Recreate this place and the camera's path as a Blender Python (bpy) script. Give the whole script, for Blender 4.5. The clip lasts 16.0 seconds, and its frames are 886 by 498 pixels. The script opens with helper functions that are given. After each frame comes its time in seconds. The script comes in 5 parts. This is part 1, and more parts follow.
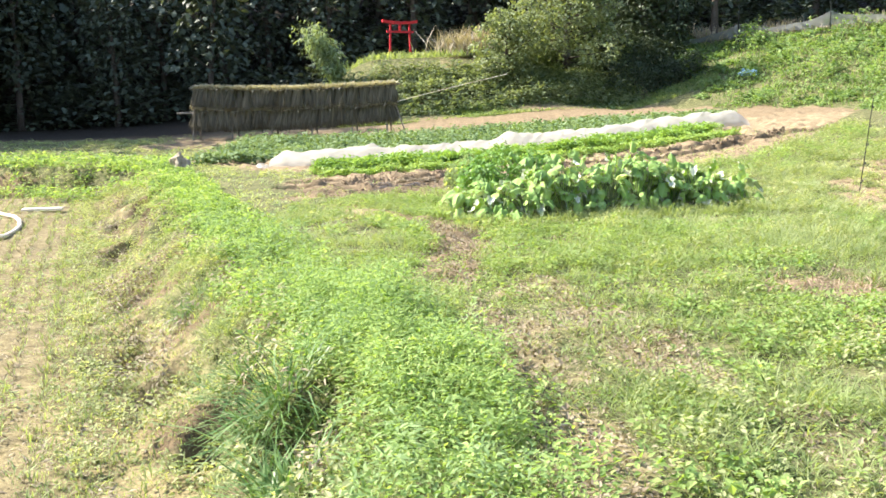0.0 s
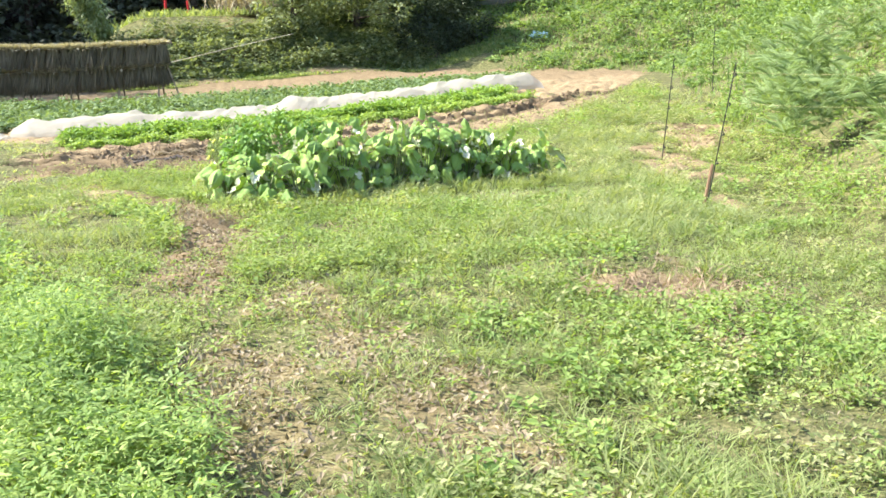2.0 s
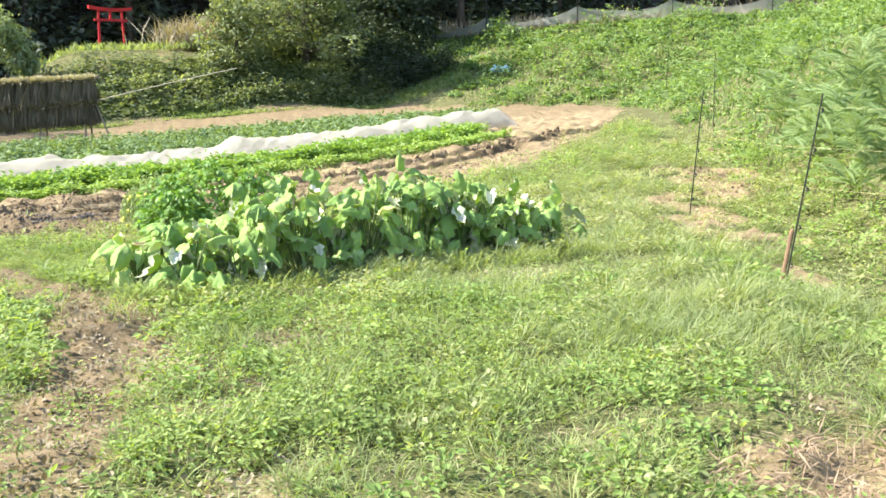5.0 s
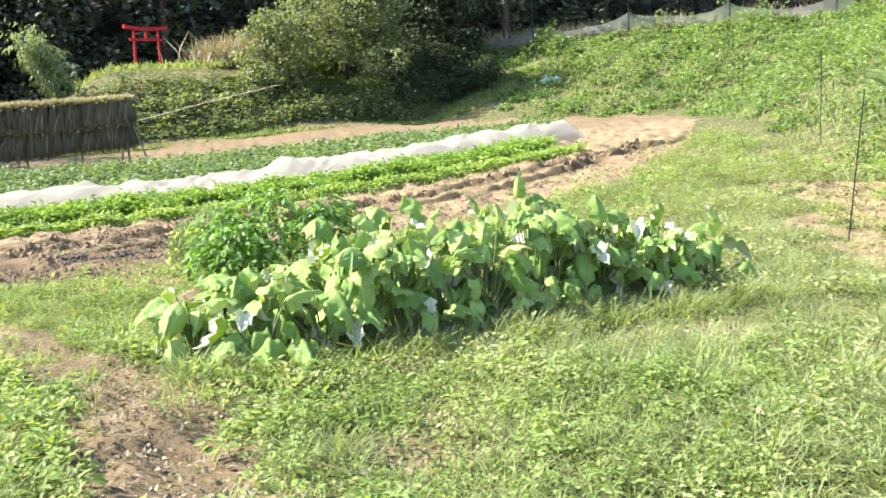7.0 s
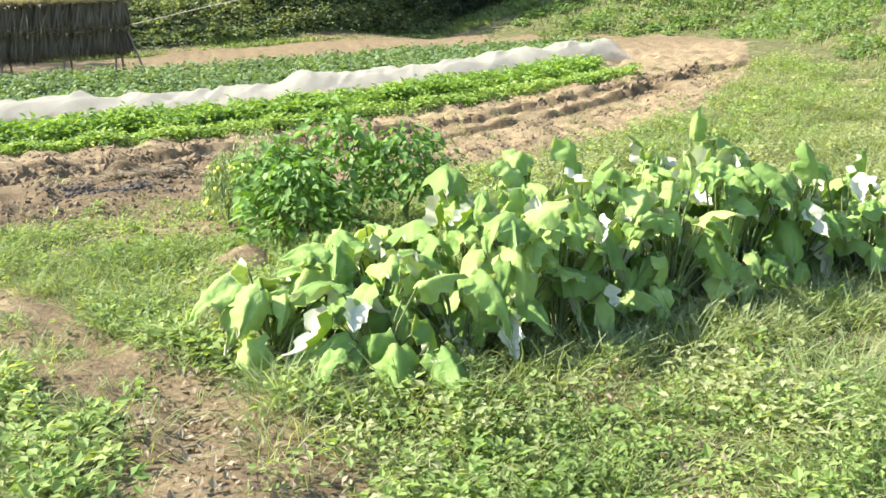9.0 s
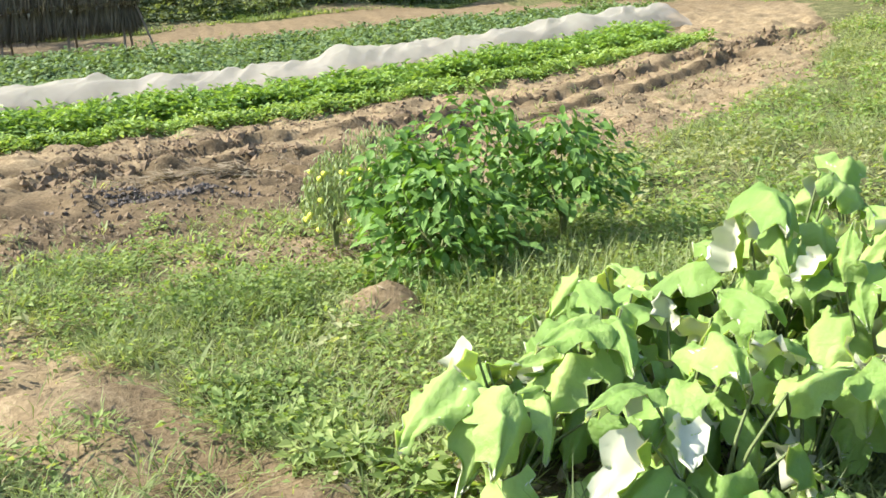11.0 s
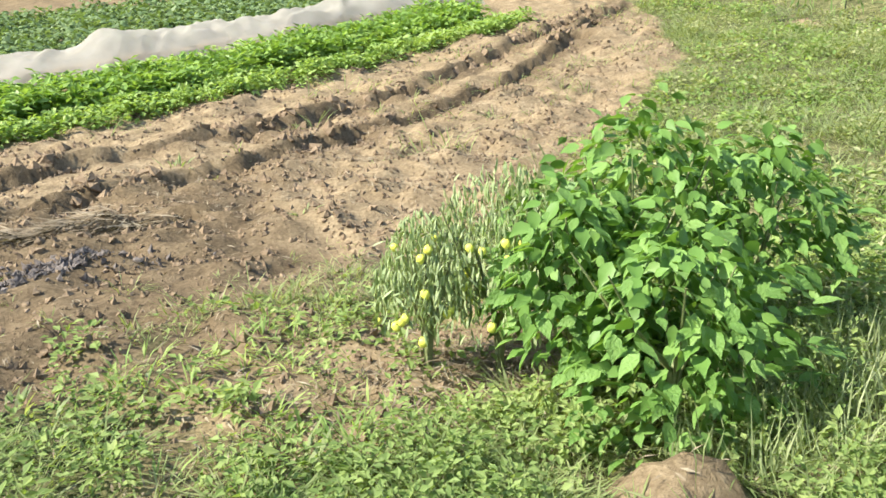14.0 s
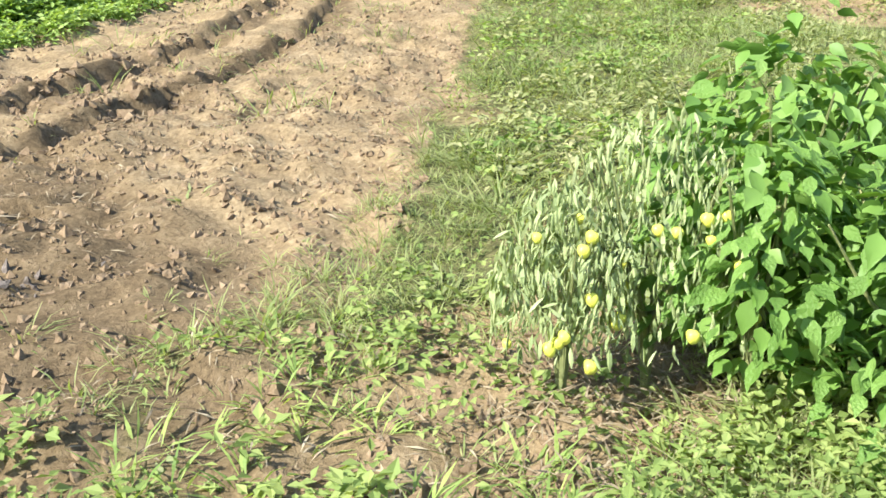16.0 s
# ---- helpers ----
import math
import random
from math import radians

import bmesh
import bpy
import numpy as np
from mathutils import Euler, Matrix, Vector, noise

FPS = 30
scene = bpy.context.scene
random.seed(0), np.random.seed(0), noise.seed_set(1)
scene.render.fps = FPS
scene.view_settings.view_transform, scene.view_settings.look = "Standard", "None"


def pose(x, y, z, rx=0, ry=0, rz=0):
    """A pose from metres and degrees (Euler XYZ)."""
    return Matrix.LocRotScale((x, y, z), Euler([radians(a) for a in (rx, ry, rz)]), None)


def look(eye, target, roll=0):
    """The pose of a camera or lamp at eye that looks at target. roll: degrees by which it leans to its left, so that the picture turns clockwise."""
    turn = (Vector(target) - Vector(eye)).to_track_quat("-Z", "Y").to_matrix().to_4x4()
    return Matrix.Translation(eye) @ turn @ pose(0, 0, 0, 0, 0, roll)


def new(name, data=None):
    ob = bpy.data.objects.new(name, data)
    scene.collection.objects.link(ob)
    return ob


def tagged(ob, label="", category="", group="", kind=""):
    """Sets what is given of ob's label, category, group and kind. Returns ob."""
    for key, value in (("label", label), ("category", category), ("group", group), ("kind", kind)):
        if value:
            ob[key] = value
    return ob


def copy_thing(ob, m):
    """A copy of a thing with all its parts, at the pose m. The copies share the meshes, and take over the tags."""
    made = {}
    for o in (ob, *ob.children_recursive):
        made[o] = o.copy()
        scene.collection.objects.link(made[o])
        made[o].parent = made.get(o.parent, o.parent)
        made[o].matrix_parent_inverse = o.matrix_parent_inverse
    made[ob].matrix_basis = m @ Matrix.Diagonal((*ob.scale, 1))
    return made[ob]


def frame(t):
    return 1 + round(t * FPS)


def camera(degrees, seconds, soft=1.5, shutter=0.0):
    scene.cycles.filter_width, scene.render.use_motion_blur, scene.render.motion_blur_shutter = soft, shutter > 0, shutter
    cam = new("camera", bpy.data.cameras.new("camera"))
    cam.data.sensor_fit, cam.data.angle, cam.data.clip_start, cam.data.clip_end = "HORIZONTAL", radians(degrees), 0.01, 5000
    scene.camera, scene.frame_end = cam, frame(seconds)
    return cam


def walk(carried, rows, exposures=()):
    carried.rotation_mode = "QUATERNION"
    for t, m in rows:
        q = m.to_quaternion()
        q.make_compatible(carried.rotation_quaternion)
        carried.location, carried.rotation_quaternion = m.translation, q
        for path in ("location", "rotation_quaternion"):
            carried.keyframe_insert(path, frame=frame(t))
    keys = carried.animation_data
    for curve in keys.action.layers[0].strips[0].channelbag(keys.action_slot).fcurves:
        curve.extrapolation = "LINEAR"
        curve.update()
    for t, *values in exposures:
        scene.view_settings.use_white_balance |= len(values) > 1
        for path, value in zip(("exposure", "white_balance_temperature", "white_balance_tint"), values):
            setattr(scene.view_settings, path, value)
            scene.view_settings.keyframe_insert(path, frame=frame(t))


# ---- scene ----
cam = camera(49.2, 16.0, 1.6)
METRES, EYE, TILT, LEAN, TURN = 16.5, 1.5, 0.0, 0.0, 0.0
ROWS = [
    (0.0, 0.0, 0.0, 0.0, -0.15, -8.73, 0.96),
    (0.5, 0.009, 0.0308, -0.0017, -1.19, -9.91, 0.09),
    (1.0, 0.0163, 0.0634, -0.0009, -5.14, -10.45, -0.17),
    (1.5, 0.0257, 0.0959, -0.0027, -8.43, -10.46, 0.4),
    (2.0, 0.0309, 0.1255, -0.0051, -12.02, -10.99, 0.82),
    (2.5, 0.0367, 0.1581, -0.0045, -15.79, -11.13, 0.78),
    (3.0, 0.0459, 0.1876, -0.0055, -17.3, -10.91, 1.33),
    (3.5, 0.0478, 0.2177, -0.0079, -17.22, -11.97, 1.27),
    (4.0, 0.0494, 0.2501, -0.0067, -15.94, -11.09, 1.35),
    (6.5, 0.0407, 0.414, -0.0063, -14.72, -7.68, 1.1),
    (7.0, 0.0357, 0.4483, -0.0089, -13.24, -8.0, 2.4),
    (7.5, 0.0299, 0.4789, -0.0086, -12.1, -8.61, 3.06),
    (8.0, 0.0192, 0.5126, -0.0082, -12.66, -9.07, 2.44),
    (8.5, 0.012, 0.5466, -0.0104, -13.29, -10.34, 1.56),
    (9.0, 0.0049, 0.5772, -0.0102, -13.96, -12.89, 0.64),
    (9.5, -0.005, 0.6083, -0.0103, -13.12, -14.17, 0.8),
    (10.0, -0.0117, 0.6378, -0.0131, -10.83, -14.77, 2.18),
    (12.5, -0.0654, 0.7806, -0.0136, -23.54, -14.43, 1.91),
    (13.0, -0.0732, 0.8127, -0.0147, -25.3, -15.45, 2.33),
    (13.5, -0.0861, 0.8398, -0.0147, -29.14, -15.99, 2.4),
    (14.0, -0.0959, 0.8651, -0.0139, -33.07, -16.21, 1.37),
    (14.5, -0.1007, 0.8928, -0.0154, -36.82, -16.73, 0.82),
    (15.0, -0.1084, 0.9199, -0.0188, -42.71, -16.78, 0.37),
    (15.5, -0.1123, 0.9437, -0.0225, -48.17, -17.24, 0.73),
    (16.0, -0.1141, 0.9678, -0.0259, -51.82, -18.97, 0.86),
]
walk(cam, [(t, pose(0, 0, EYE, TILT, LEAN, TURN) @ pose(METRES * x, METRES * y, METRES * z, 90 + pitch, roll, yaw)) for t, x, y, z, yaw, pitch, roll in ROWS],
     [(0.0, 1.86, 6500, 17), (2.5, 1.76, 6500, 13), (4.0, 1.75, 6500, 11), (7.0, 1.78, 6500, 16), (9.5, 1.49, 6500, 12), (12.5, 1.25, 6500, 13), (16.0, 1.39, 6500, 13)])

# ---- light ----
world = bpy.data.worlds.new("world")
scene.world = world
world.use_nodes = True
wn = world.node_tree.nodes
sky = wn.new("ShaderNodeTexSky")
sky.sky_type = "NISHITA"
sky.sun_disc = False
SUN_TO = Vector((-0.93, 0.25, 0.86)).normalized()
sky.sun_elevation = math.asin(SUN_TO.z)
sky.sun_rotation = math.atan2(SUN_TO.x, SUN_TO.y)
world.node_tree.links.new(sky.outputs[0], wn["Background"].inputs[0])
wn["Background"].inputs[1].default_value = 0.15
sun = new("sun", bpy.data.lights.new("sun", "SUN"))
sun.data.energy = 5.0
sun.data.angle = radians(0.5)
sun.data.color = (1.0, 0.95, 0.84)
sun.matrix_world = look(SUN_TO * 60, (0, 0, 0))

# ---- materials ----
rng = np.random.default_rng(7)


def node_mat(name):
    m = bpy.data.materials.new(name)
    m.use_nodes = True
    return m, m.node_tree.nodes, m.node_tree.links, m.node_tree.nodes["Principled BSDF"]


def ramp(nodes, stops):
    r = nodes.new("ShaderNodeValToRGB")
    while len(r.color_ramp.elements) < len(stops):
        r.color_ramp.elements.new(0.5)
    for e, (p, c) in zip(r.color_ramp.elements, stops):
        e.position, e.color = p, (*c, 1)
    return r


def leaf_mat(name, colours, glow=0.3, rough=0.5, per_object=False, patch=1.2, spec=0.22, veins=0.0):
    """Leaf: colour varies from leaf to leaf and in patches, and light shines through."""
    m, n, l, p = node_mat(name)
    colours = [tuple(0.82 * v + 0.22 * (0.35 * c[0] + 0.55 * c[1] + 0.1 * c[2]) for v in c) for c in colours]
    geo = n.new("ShaderNodeObjectInfo" if per_object else "ShaderNodeNewGeometry")
    pos = n.new("ShaderNodeNewGeometry")
    noi = n.new("ShaderNodeTexNoise")
    noi.inputs["Scale"].default_value = patch
    noi.inputs["Detail"].default_value = 3
    l.new(pos.outputs["Position"], noi.inputs["Vector"])
    mix = n.new("ShaderNodeMath")
    mix.operation = "MULTIPLY_ADD"
    mix.inputs[1].default_value = 0.55
    sub = n.new("ShaderNodeMath")
    sub.operation = "MULTIPLY_ADD"
    sub.inputs[1].default_value, sub.inputs[2].default_value = 0.9, -0.22
    l.new(noi.outputs["Fac"], sub.inputs[0])
    l.new(geo.outputs["Random" if per_object else "Random Per Island"], mix.inputs[0])
    l.new(sub.outputs[0], mix.inputs[2])
    k = len(colours) - 1
    r = ramp(n, [(i / k, c) for i, c in enumerate(colours)])
    l.new(mix.outputs[0], r.inputs[0])
    l.new(r.outputs[0], p.inputs["Base Color"])
    if veins:
        tc, sp = n.new("ShaderNodeTexCoord"), n.new("ShaderNodeSeparateXYZ")
        l.new(tc.outputs["Object"], sp.inputs[0])
        def calc(op, a, b):
            q = n.new("ShaderNodeMath")
            q.operation = op
            for k, v in enumerate((a, b)):
                if isinstance(v, float):
                    q.inputs[k].default_value = v
                else:
                    l.new(v, q.inputs[k])
            return q.outputs[0]
        ax = calc("ABSOLUTE", sp.outputs[0], 0.0)
        side = calc("PINGPONG", calc("MULTIPLY", calc("SUBTRACT", sp.outputs[1], calc("MULTIPLY", ax, 0.75)), 7.0), 0.5)
        side = calc("LESS_THAN", side, 0.06)
        rib = calc("LESS_THAN", ax, 0.014)
        vein = calc("MULTIPLY", calc("MAXIMUM", side, rib), veins)
        pale = n.new("ShaderNodeMix")
        pale.data_type = "RGBA"
        pale.inputs[7].default_value = (0.42, 0.5, 0.25, 1)
        l.new(vein, pale.inputs[0])
        l.new(r.outputs[0], pale.inputs[6])
        l.new(pale.outputs[2], p.inputs["Base Color"])
        bp = n.new("ShaderNodeBump")
        bp.inputs["Strength"].default_value, bp.inputs["Distance"].default_value = 0.5, 0.02
        fold = n.new("ShaderNodeTexNoise")
        fold.inputs["Scale"].default_value, fold.inputs["Detail"].default_value = 9, 3
        l.new(tc.outputs["Object"], fold.inputs["Vector"])
        l.new(calc("SUBTRACT", fold.outputs["Fac"], vein), bp.inputs["Height"])
        l.new(bp.outputs[0], p.inputs["Normal"])
    p.inputs["Roughness"].default_value = rough
    p.inputs["Specular IOR Level"].default_value = spec
    t = n.new("ShaderNodeBsdfTranslucent")
    warm = n.new("ShaderNodeMix")
    warm.data_type, warm.blend_type = "RGBA", "MULTIPLY"
    warm.inputs[0].default_value = 1
    warm.inputs[7].default_value = (1.5, 1.5, 0.6, 1)
    l.new(r.outputs[0], warm.inputs[6])
    l.new(warm.outputs[2], t.inputs["Color"])
    s = n.new("ShaderNodeMixShader")
    s.inputs[0].default_value = glow
    l.new(p.outputs[0], s.inputs[1])
    l.new(t.outputs[0], s.inputs[2])
    l.new(s.outputs[0], n["Material Output"].inputs[0])
    return m


def rough_mat(name, colours, scale=6, rough=0.85, bump=0.3, fine=60, metal=0.0, stretch=(1, 1, 1), per_object=0.0):
    """Solid stuff with two scales of variation and fine relief."""
    m, n, l, p = node_mat(name)
    tc = n.new("ShaderNodeTexCoord")
    mp = n.new("ShaderNodeMapping")
    mp.inputs["Scale"].default_value = stretch
    l.new(tc.outputs["Object"], mp.inputs[0])
    a, b = n.new("ShaderNodeTexNoise"), n.new("ShaderNodeTexNoise")
    a.inputs["Scale"].default_value, b.inputs["Scale"].default_value = scale, fine
    a.inputs["Detail"].default_value, b.inputs["Detail"].default_value = 5, 4
    l.new(mp.outputs[0], a.inputs["Vector"])
    l.new(mp.outputs[0], b.inputs["Vector"])
    mx = n.new("ShaderNodeMath")
    mx.operation = "ADD"
    h = n.new("ShaderNodeMath")
    h.operation = "MULTIPLY_ADD"
    h.inputs[1].default_value, h.inputs[2].default_value = 0.6, -0.1
    l.new(b.outputs["Fac"], h.inputs[0])
    q = n.new("ShaderNodeMath")
    q.operation = "MULTIPLY"
    q.inputs[1].default_value = 0.6
    l.new(a.outputs["Fac"], q.inputs[0])
    l.new(h.outputs[0], mx.inputs[0])
    l.new(q.outputs[0], mx.inputs[1])
    out = mx.outputs[0]
    if per_object:
        oi = n.new("ShaderNodeObjectInfo")
        ad = n.new("ShaderNodeMath")
        ad.operation = "MULTIPLY_ADD"
        ad.inputs[1].default_value = per_object
        l.new(oi.outputs["Random"], ad.inputs[0])
        l.new(out, ad.inputs[2])
        out = ad.outputs[0]
    k = len(colours) - 1
    r = ramp(n, [(0.15 + 0.7 * i / k, c) for i, c in enumerate(colours)])
    l.new(out, r.inputs[0])
    l.new(r.outputs[0], p.inputs["Base Color"])
    p.inputs["Roughness"].default_value = rough
    p.inputs["Metallic"].default_value = metal
    p.inputs["Specular IOR Level"].default_value = 0.25
    bp = n.new("ShaderNodeBump")
    bp.inputs["Strength"].default_value = bump
    bp.inputs["Distance"].default_value = 0.02
    l.new(b.outputs["Fac"], bp.inputs["Height"])
    l.new(bp.outputs[0], p.inputs["Normal"])
    return m


def ground_mat():
    """Earth, dry clippings and turf, laid out by the ground's cover attribute and broken up by noise."""
    m, n, l, p = node_mat("ground_earth")
    at = n.new("ShaderNodeAttribute")
    at.attribute_name = "cover"
    sep = n.new("ShaderNodeSeparateColor")
    l.new(at.outputs["Color"], sep.inputs[0])
    geo = n.new("ShaderNodeNewGeometry")
    def noi(s, d=5, rough=0.6):
        t = n.new("ShaderNodeTexNoise")
        t.inputs["Scale"].default_value, t.inputs["Detail"].default_value, t.inputs["Roughness"].default_value = s, d, rough
        l.new(geo.outputs["Position"], t.inputs["Vector"])
        return t
    big, mid, fine = noi(0.7), noi(5, 6, 0.7), noi(38, 6, 0.7)
    soil = ramp(n, [(0.34, (0.09, 0.066, 0.038)), (0.5, (0.22, 0.168, 0.095)), (0.64, (0.345, 0.275, 0.165))])
    turf = ramp(n, [(0.36, (0.025, 0.03, 0.01)), (0.5, (0.095, 0.1, 0.04)), (0.64, (0.25, 0.23, 0.11))])
    dry = ramp(n, [(0.36, (0.075, 0.06, 0.032)), (0.5, (0.17, 0.14, 0.068)), (0.64, (0.3, 0.26, 0.135))])
    blend = n.new("ShaderNodeMath")
    blend.operation = "MULTIPLY_ADD"
    blend.inputs[1].default_value = 0.5
    half = n.new("ShaderNodeMath")
    half.operation = "MULTIPLY"
    half.inputs[1].default_value = 0.5
    l.new(fine.outputs["Fac"], half.inputs[0])
    l.new(mid.outputs["Fac"], blend.inputs[0])
    l.new(half.outputs[0], blend.inputs[2])
    for r in (soil, turf, dry):
        l.new(blend.outputs[0], r.inputs[0])
    def masked(channel, width):
        a = n.new("ShaderNodeMath")
        a.operation = "ADD"
        l.new(sep.outputs[channel], a.inputs[0])
        s = n.new("ShaderNodeMath")
        s.operation = "MULTIPLY_ADD"
        s.inputs[1].default_value, s.inputs[2].default_value = width, -width / 2
        l.new(mid.outputs["Fac"], s.inputs[0])
        l.new(s.outputs[0], a.inputs[1])
        c = n.new("ShaderNodeMapRange")
        c.inputs[1].default_value, c.inputs[2].default_value = 0.35, 0.65
        l.new(a.outputs[0], c.inputs[0])
        return c
    def mix(f, a, b):
        x = n.new("ShaderNodeMix")
        x.data_type = "RGBA"
        l.new(f, x.inputs[0])
        l.new(a, x.inputs[6])
        l.new(b, x.inputs[7])
        return x.outputs[2]
    c = mix(masked(1, 1.2).outputs[0], turf.outputs[0], dry.outputs[0])
    # Alpha darkens the earth: moisture, and painted shade beside the woods.
    damp_shade = n.new("ShaderNodeMix")
    damp_shade.data_type, damp_shade.blend_type = "RGBA", "MULTIPLY"
    damp_shade.inputs[7].default_value = (0.48, 0.46, 0.45, 1)
    l.new(at.outputs["Alpha"], damp_shade.inputs[0])
    l.new(soil.outputs[0], damp_shade.inputs[6])
    c = mix(masked(0, 0.9).outputs[0], c, damp_shade.outputs[2])
    # Near-black forest floor, also painted as shade on the ground before the trees.
    litter_shade = ramp(n, [(0.3, (0.012, 0.01, 0.007)), (0.5, (0.03, 0.024, 0.016)), (0.7, (0.06, 0.047, 0.03))])
    l.new(blend.outputs[0], litter_shade.inputs[0])
    c = mix(sep.outputs[2], c, litter_shade.outputs[0])
    l.new(c, p.inputs["Base Color"])
    p.inputs["Roughness"].default_value = 0.95
    p.inputs["Specular IOR Level"].default_value = 0.12
    bp = n.new("ShaderNodeBump")
    bp.inputs["Strength"].default_value, bp.inputs["Distance"].default_value = 0.9, 0.03
    l.new(blend.outputs[0], bp.inputs["Height"])
    l.new(bp.outputs[0], p.inputs["Normal"])
    return m


M_GROUND = ground_mat()
M_GRASS = leaf_mat("grass_blade", [(0.08, 0.13, 0.025), (0.16, 0.23, 0.05), (0.25, 0.31, 0.09), (0.36, 0.37, 0.17)], 0.42, 0.6)
M_PALE = leaf_mat("pale_seeding_grass", [(0.13, 0.19, 0.055), (0.23, 0.3, 0.095), (0.36, 0.41, 0.18)], 0.42, 0.6)
M_DARKGRASS = leaf_mat("dark_tuft_grass", [(0.03, 0.085, 0.01), (0.08, 0.18, 0.03), (0.22, 0.33, 0.1)], 0.35, 0.4)
M_WEED = leaf_mat("weed_leaf", [(0.09, 0.17, 0.02), (0.19, 0.29, 0.045), (0.32, 0.4, 0.09)], 0.4, 0.6)
M_MUGWORT = leaf_mat("mugwort_leaf", [(0.07, 0.15, 0.03), (0.18, 0.3, 0.075), (0.32, 0.43, 0.14)], 0.4, 0.6)
M_OLIVE = leaf_mat("olive_weed_leaf", [(0.1, 0.14, 0.035), (0.21, 0.26, 0.075), (0.33, 0.36, 0.14), (0.45, 0.43, 0.22)], 0.42, 0.65)
# Leaf colour darkened to stand for the shade beside the spreading tree.
M_SHADELEAF = leaf_mat("shaded_bank_leaf", [(0.015, 0.03, 0.012), (0.04, 0.065, 0.025), (0.09, 0.12, 0.045)], 0.15, 0.5, False, 0.8)
M_MUG = leaf_mat("bank_weed_leaf", [(0.05, 0.12, 0.015), (0.15, 0.27, 0.04), (0.25, 0.37, 0.06), (0.36, 0.45, 0.085)], 0.42, 0.6)
M_DRY = leaf_mat("dry_clippings", [(0.12, 0.092, 0.05), (0.23, 0.18, 0.1), (0.36, 0.31, 0.19)], 0.1, 0.8)
M_LUSH = leaf_mat("lush_weed_leaf", [(0.09, 0.18, 0.02), (0.18, 0.3, 0.04), (0.3, 0.41, 0.08)], 0.42, 0.6)
M_DEAD = leaf_mat("dead_weed", [(0.16, 0.1, 0.05), (0.28, 0.19, 0.11), (0.42, 0.33, 0.2)], 0.15, 0.85)
M_CROP = leaf_mat("leafy_crop", [(0.08, 0.18, 0.012), (0.16, 0.3, 0.02), (0.28, 0.42, 0.05)], 0.35, 0.45)
M_LETT = leaf_mat("young_crop", [(0.13, 0.24, 0.02), (0.24, 0.38, 0.05), (0.36, 0.48, 0.1)], 0.35, 0.5)
M_CROP2 = leaf_mat("dull_crop", [(0.06, 0.12, 0.03), (0.13, 0.22, 0.06), (0.24, 0.33, 0.12)], 0.28, 0.55)
M_PEPPER = leaf_mat("pepper_leaf", [(0.06, 0.165, 0.008), (0.115, 0.265, 0.015), (0.2, 0.37, 0.045)], 0.32, 0.5, True, 3, 0.3, 0.07)
M_PEPPERJ = leaf_mat("pepper_leaf_inner", [(0.06, 0.165, 0.008), (0.115, 0.265, 0.015), (0.2, 0.37, 0.045)], 0.32, 0.5, False, 3, 0.3)
M_WILT = leaf_mat("wilted_leaf", [(0.17, 0.26, 0.08), (0.29, 0.38, 0.14), (0.43, 0.5, 0.24)], 0.32, 0.6, True, 3)
M_WILTJ = leaf_mat("wilted_leaf_inner", [(0.17, 0.26, 0.08), (0.29, 0.38, 0.14), (0.43, 0.5, 0.24)], 0.32, 0.6, False, 3)
M_BURTOP = leaf_mat("burdock_top", [(0.12, 0.25, 0.03), (0.27, 0.45, 0.08), (0.46, 0.6, 0.2)], 0.5, 0.6, True, 6, 0.25, 0.14)
M_BURBACK = leaf_mat("burdock_underside", [(0.44, 0.47, 0.3), (0.56, 0.58, 0.41), (0.68, 0.68, 0.53)], 0.2, 0.7, True, 5)
M_FERN = leaf_mat("fern_frond", [(0.09, 0.17, 0.04), (0.18, 0.28, 0.08), (0.3, 0.4, 0.14)], 0.3, 0.5)
M_SLOPE = leaf_mat("slope_weed", [(0.03, 0.08, 0.012), (0.09, 0.18, 0.03), (0.18, 0.29, 0.06), (0.32, 0.42, 0.12)], 0.4, 0.6, False, 0.9)
M_HEDGE = leaf_mat("hedge_leaf", [(0.05, 0.08, 0.025), (0.15, 0.2, 0.065), (0.33, 0.38, 0.16)], 0.35, 0.55, False, 0.6)
M_TREE = leaf_mat("forest_leaf", [(0.03, 0.05, 0.03), (0.075, 0.1, 0.06), (0.13, 0.16, 0.095)], 0.15, 0.55, False, 0.4)
M_BAMBOO = leaf_mat("bamboo_leaf", [(0.12, 0.18, 0.06), (0.2, 0.28, 0.11), (0.32, 0.38, 0.2)], 0.35, 0.5)
M_PAMPAS = leaf_mat("dry_pampas", [(0.2, 0.16, 0.1), (0.33, 0.27, 0.18), (0.45, 0.4, 0.28)], 0.2, 0.8)
# One straw in two tones: hanging part dark as shaded, top fringe pale as sunlit.
M_SHADESTRAW = leaf_mat("rice_straw_shaded", [(0.045, 0.036, 0.02), (0.1, 0.083, 0.043), (0.2, 0.165, 0.09)], 0.1, 0.8)
M_LITSTRAW = leaf_mat("rice_straw_lit_tops", [(0.3, 0.26, 0.16), (0.44, 0.39, 0.26), (0.58, 0.53, 0.38)], 0.15, 0.75)
M_BARK = rough_mat("bark", [(0.035, 0.028, 0.022), (0.08, 0.065, 0.05), (0.15, 0.125, 0.1)], 4, 0.9, 0.8, 25, 0, (1, 1, 0.25))
M_STALK = rough_mat("green_stalk", [(0.1, 0.13, 0.05), (0.17, 0.2, 0.08), (0.25, 0.25, 0.12)], 10, 0.6, 0.2, 80)
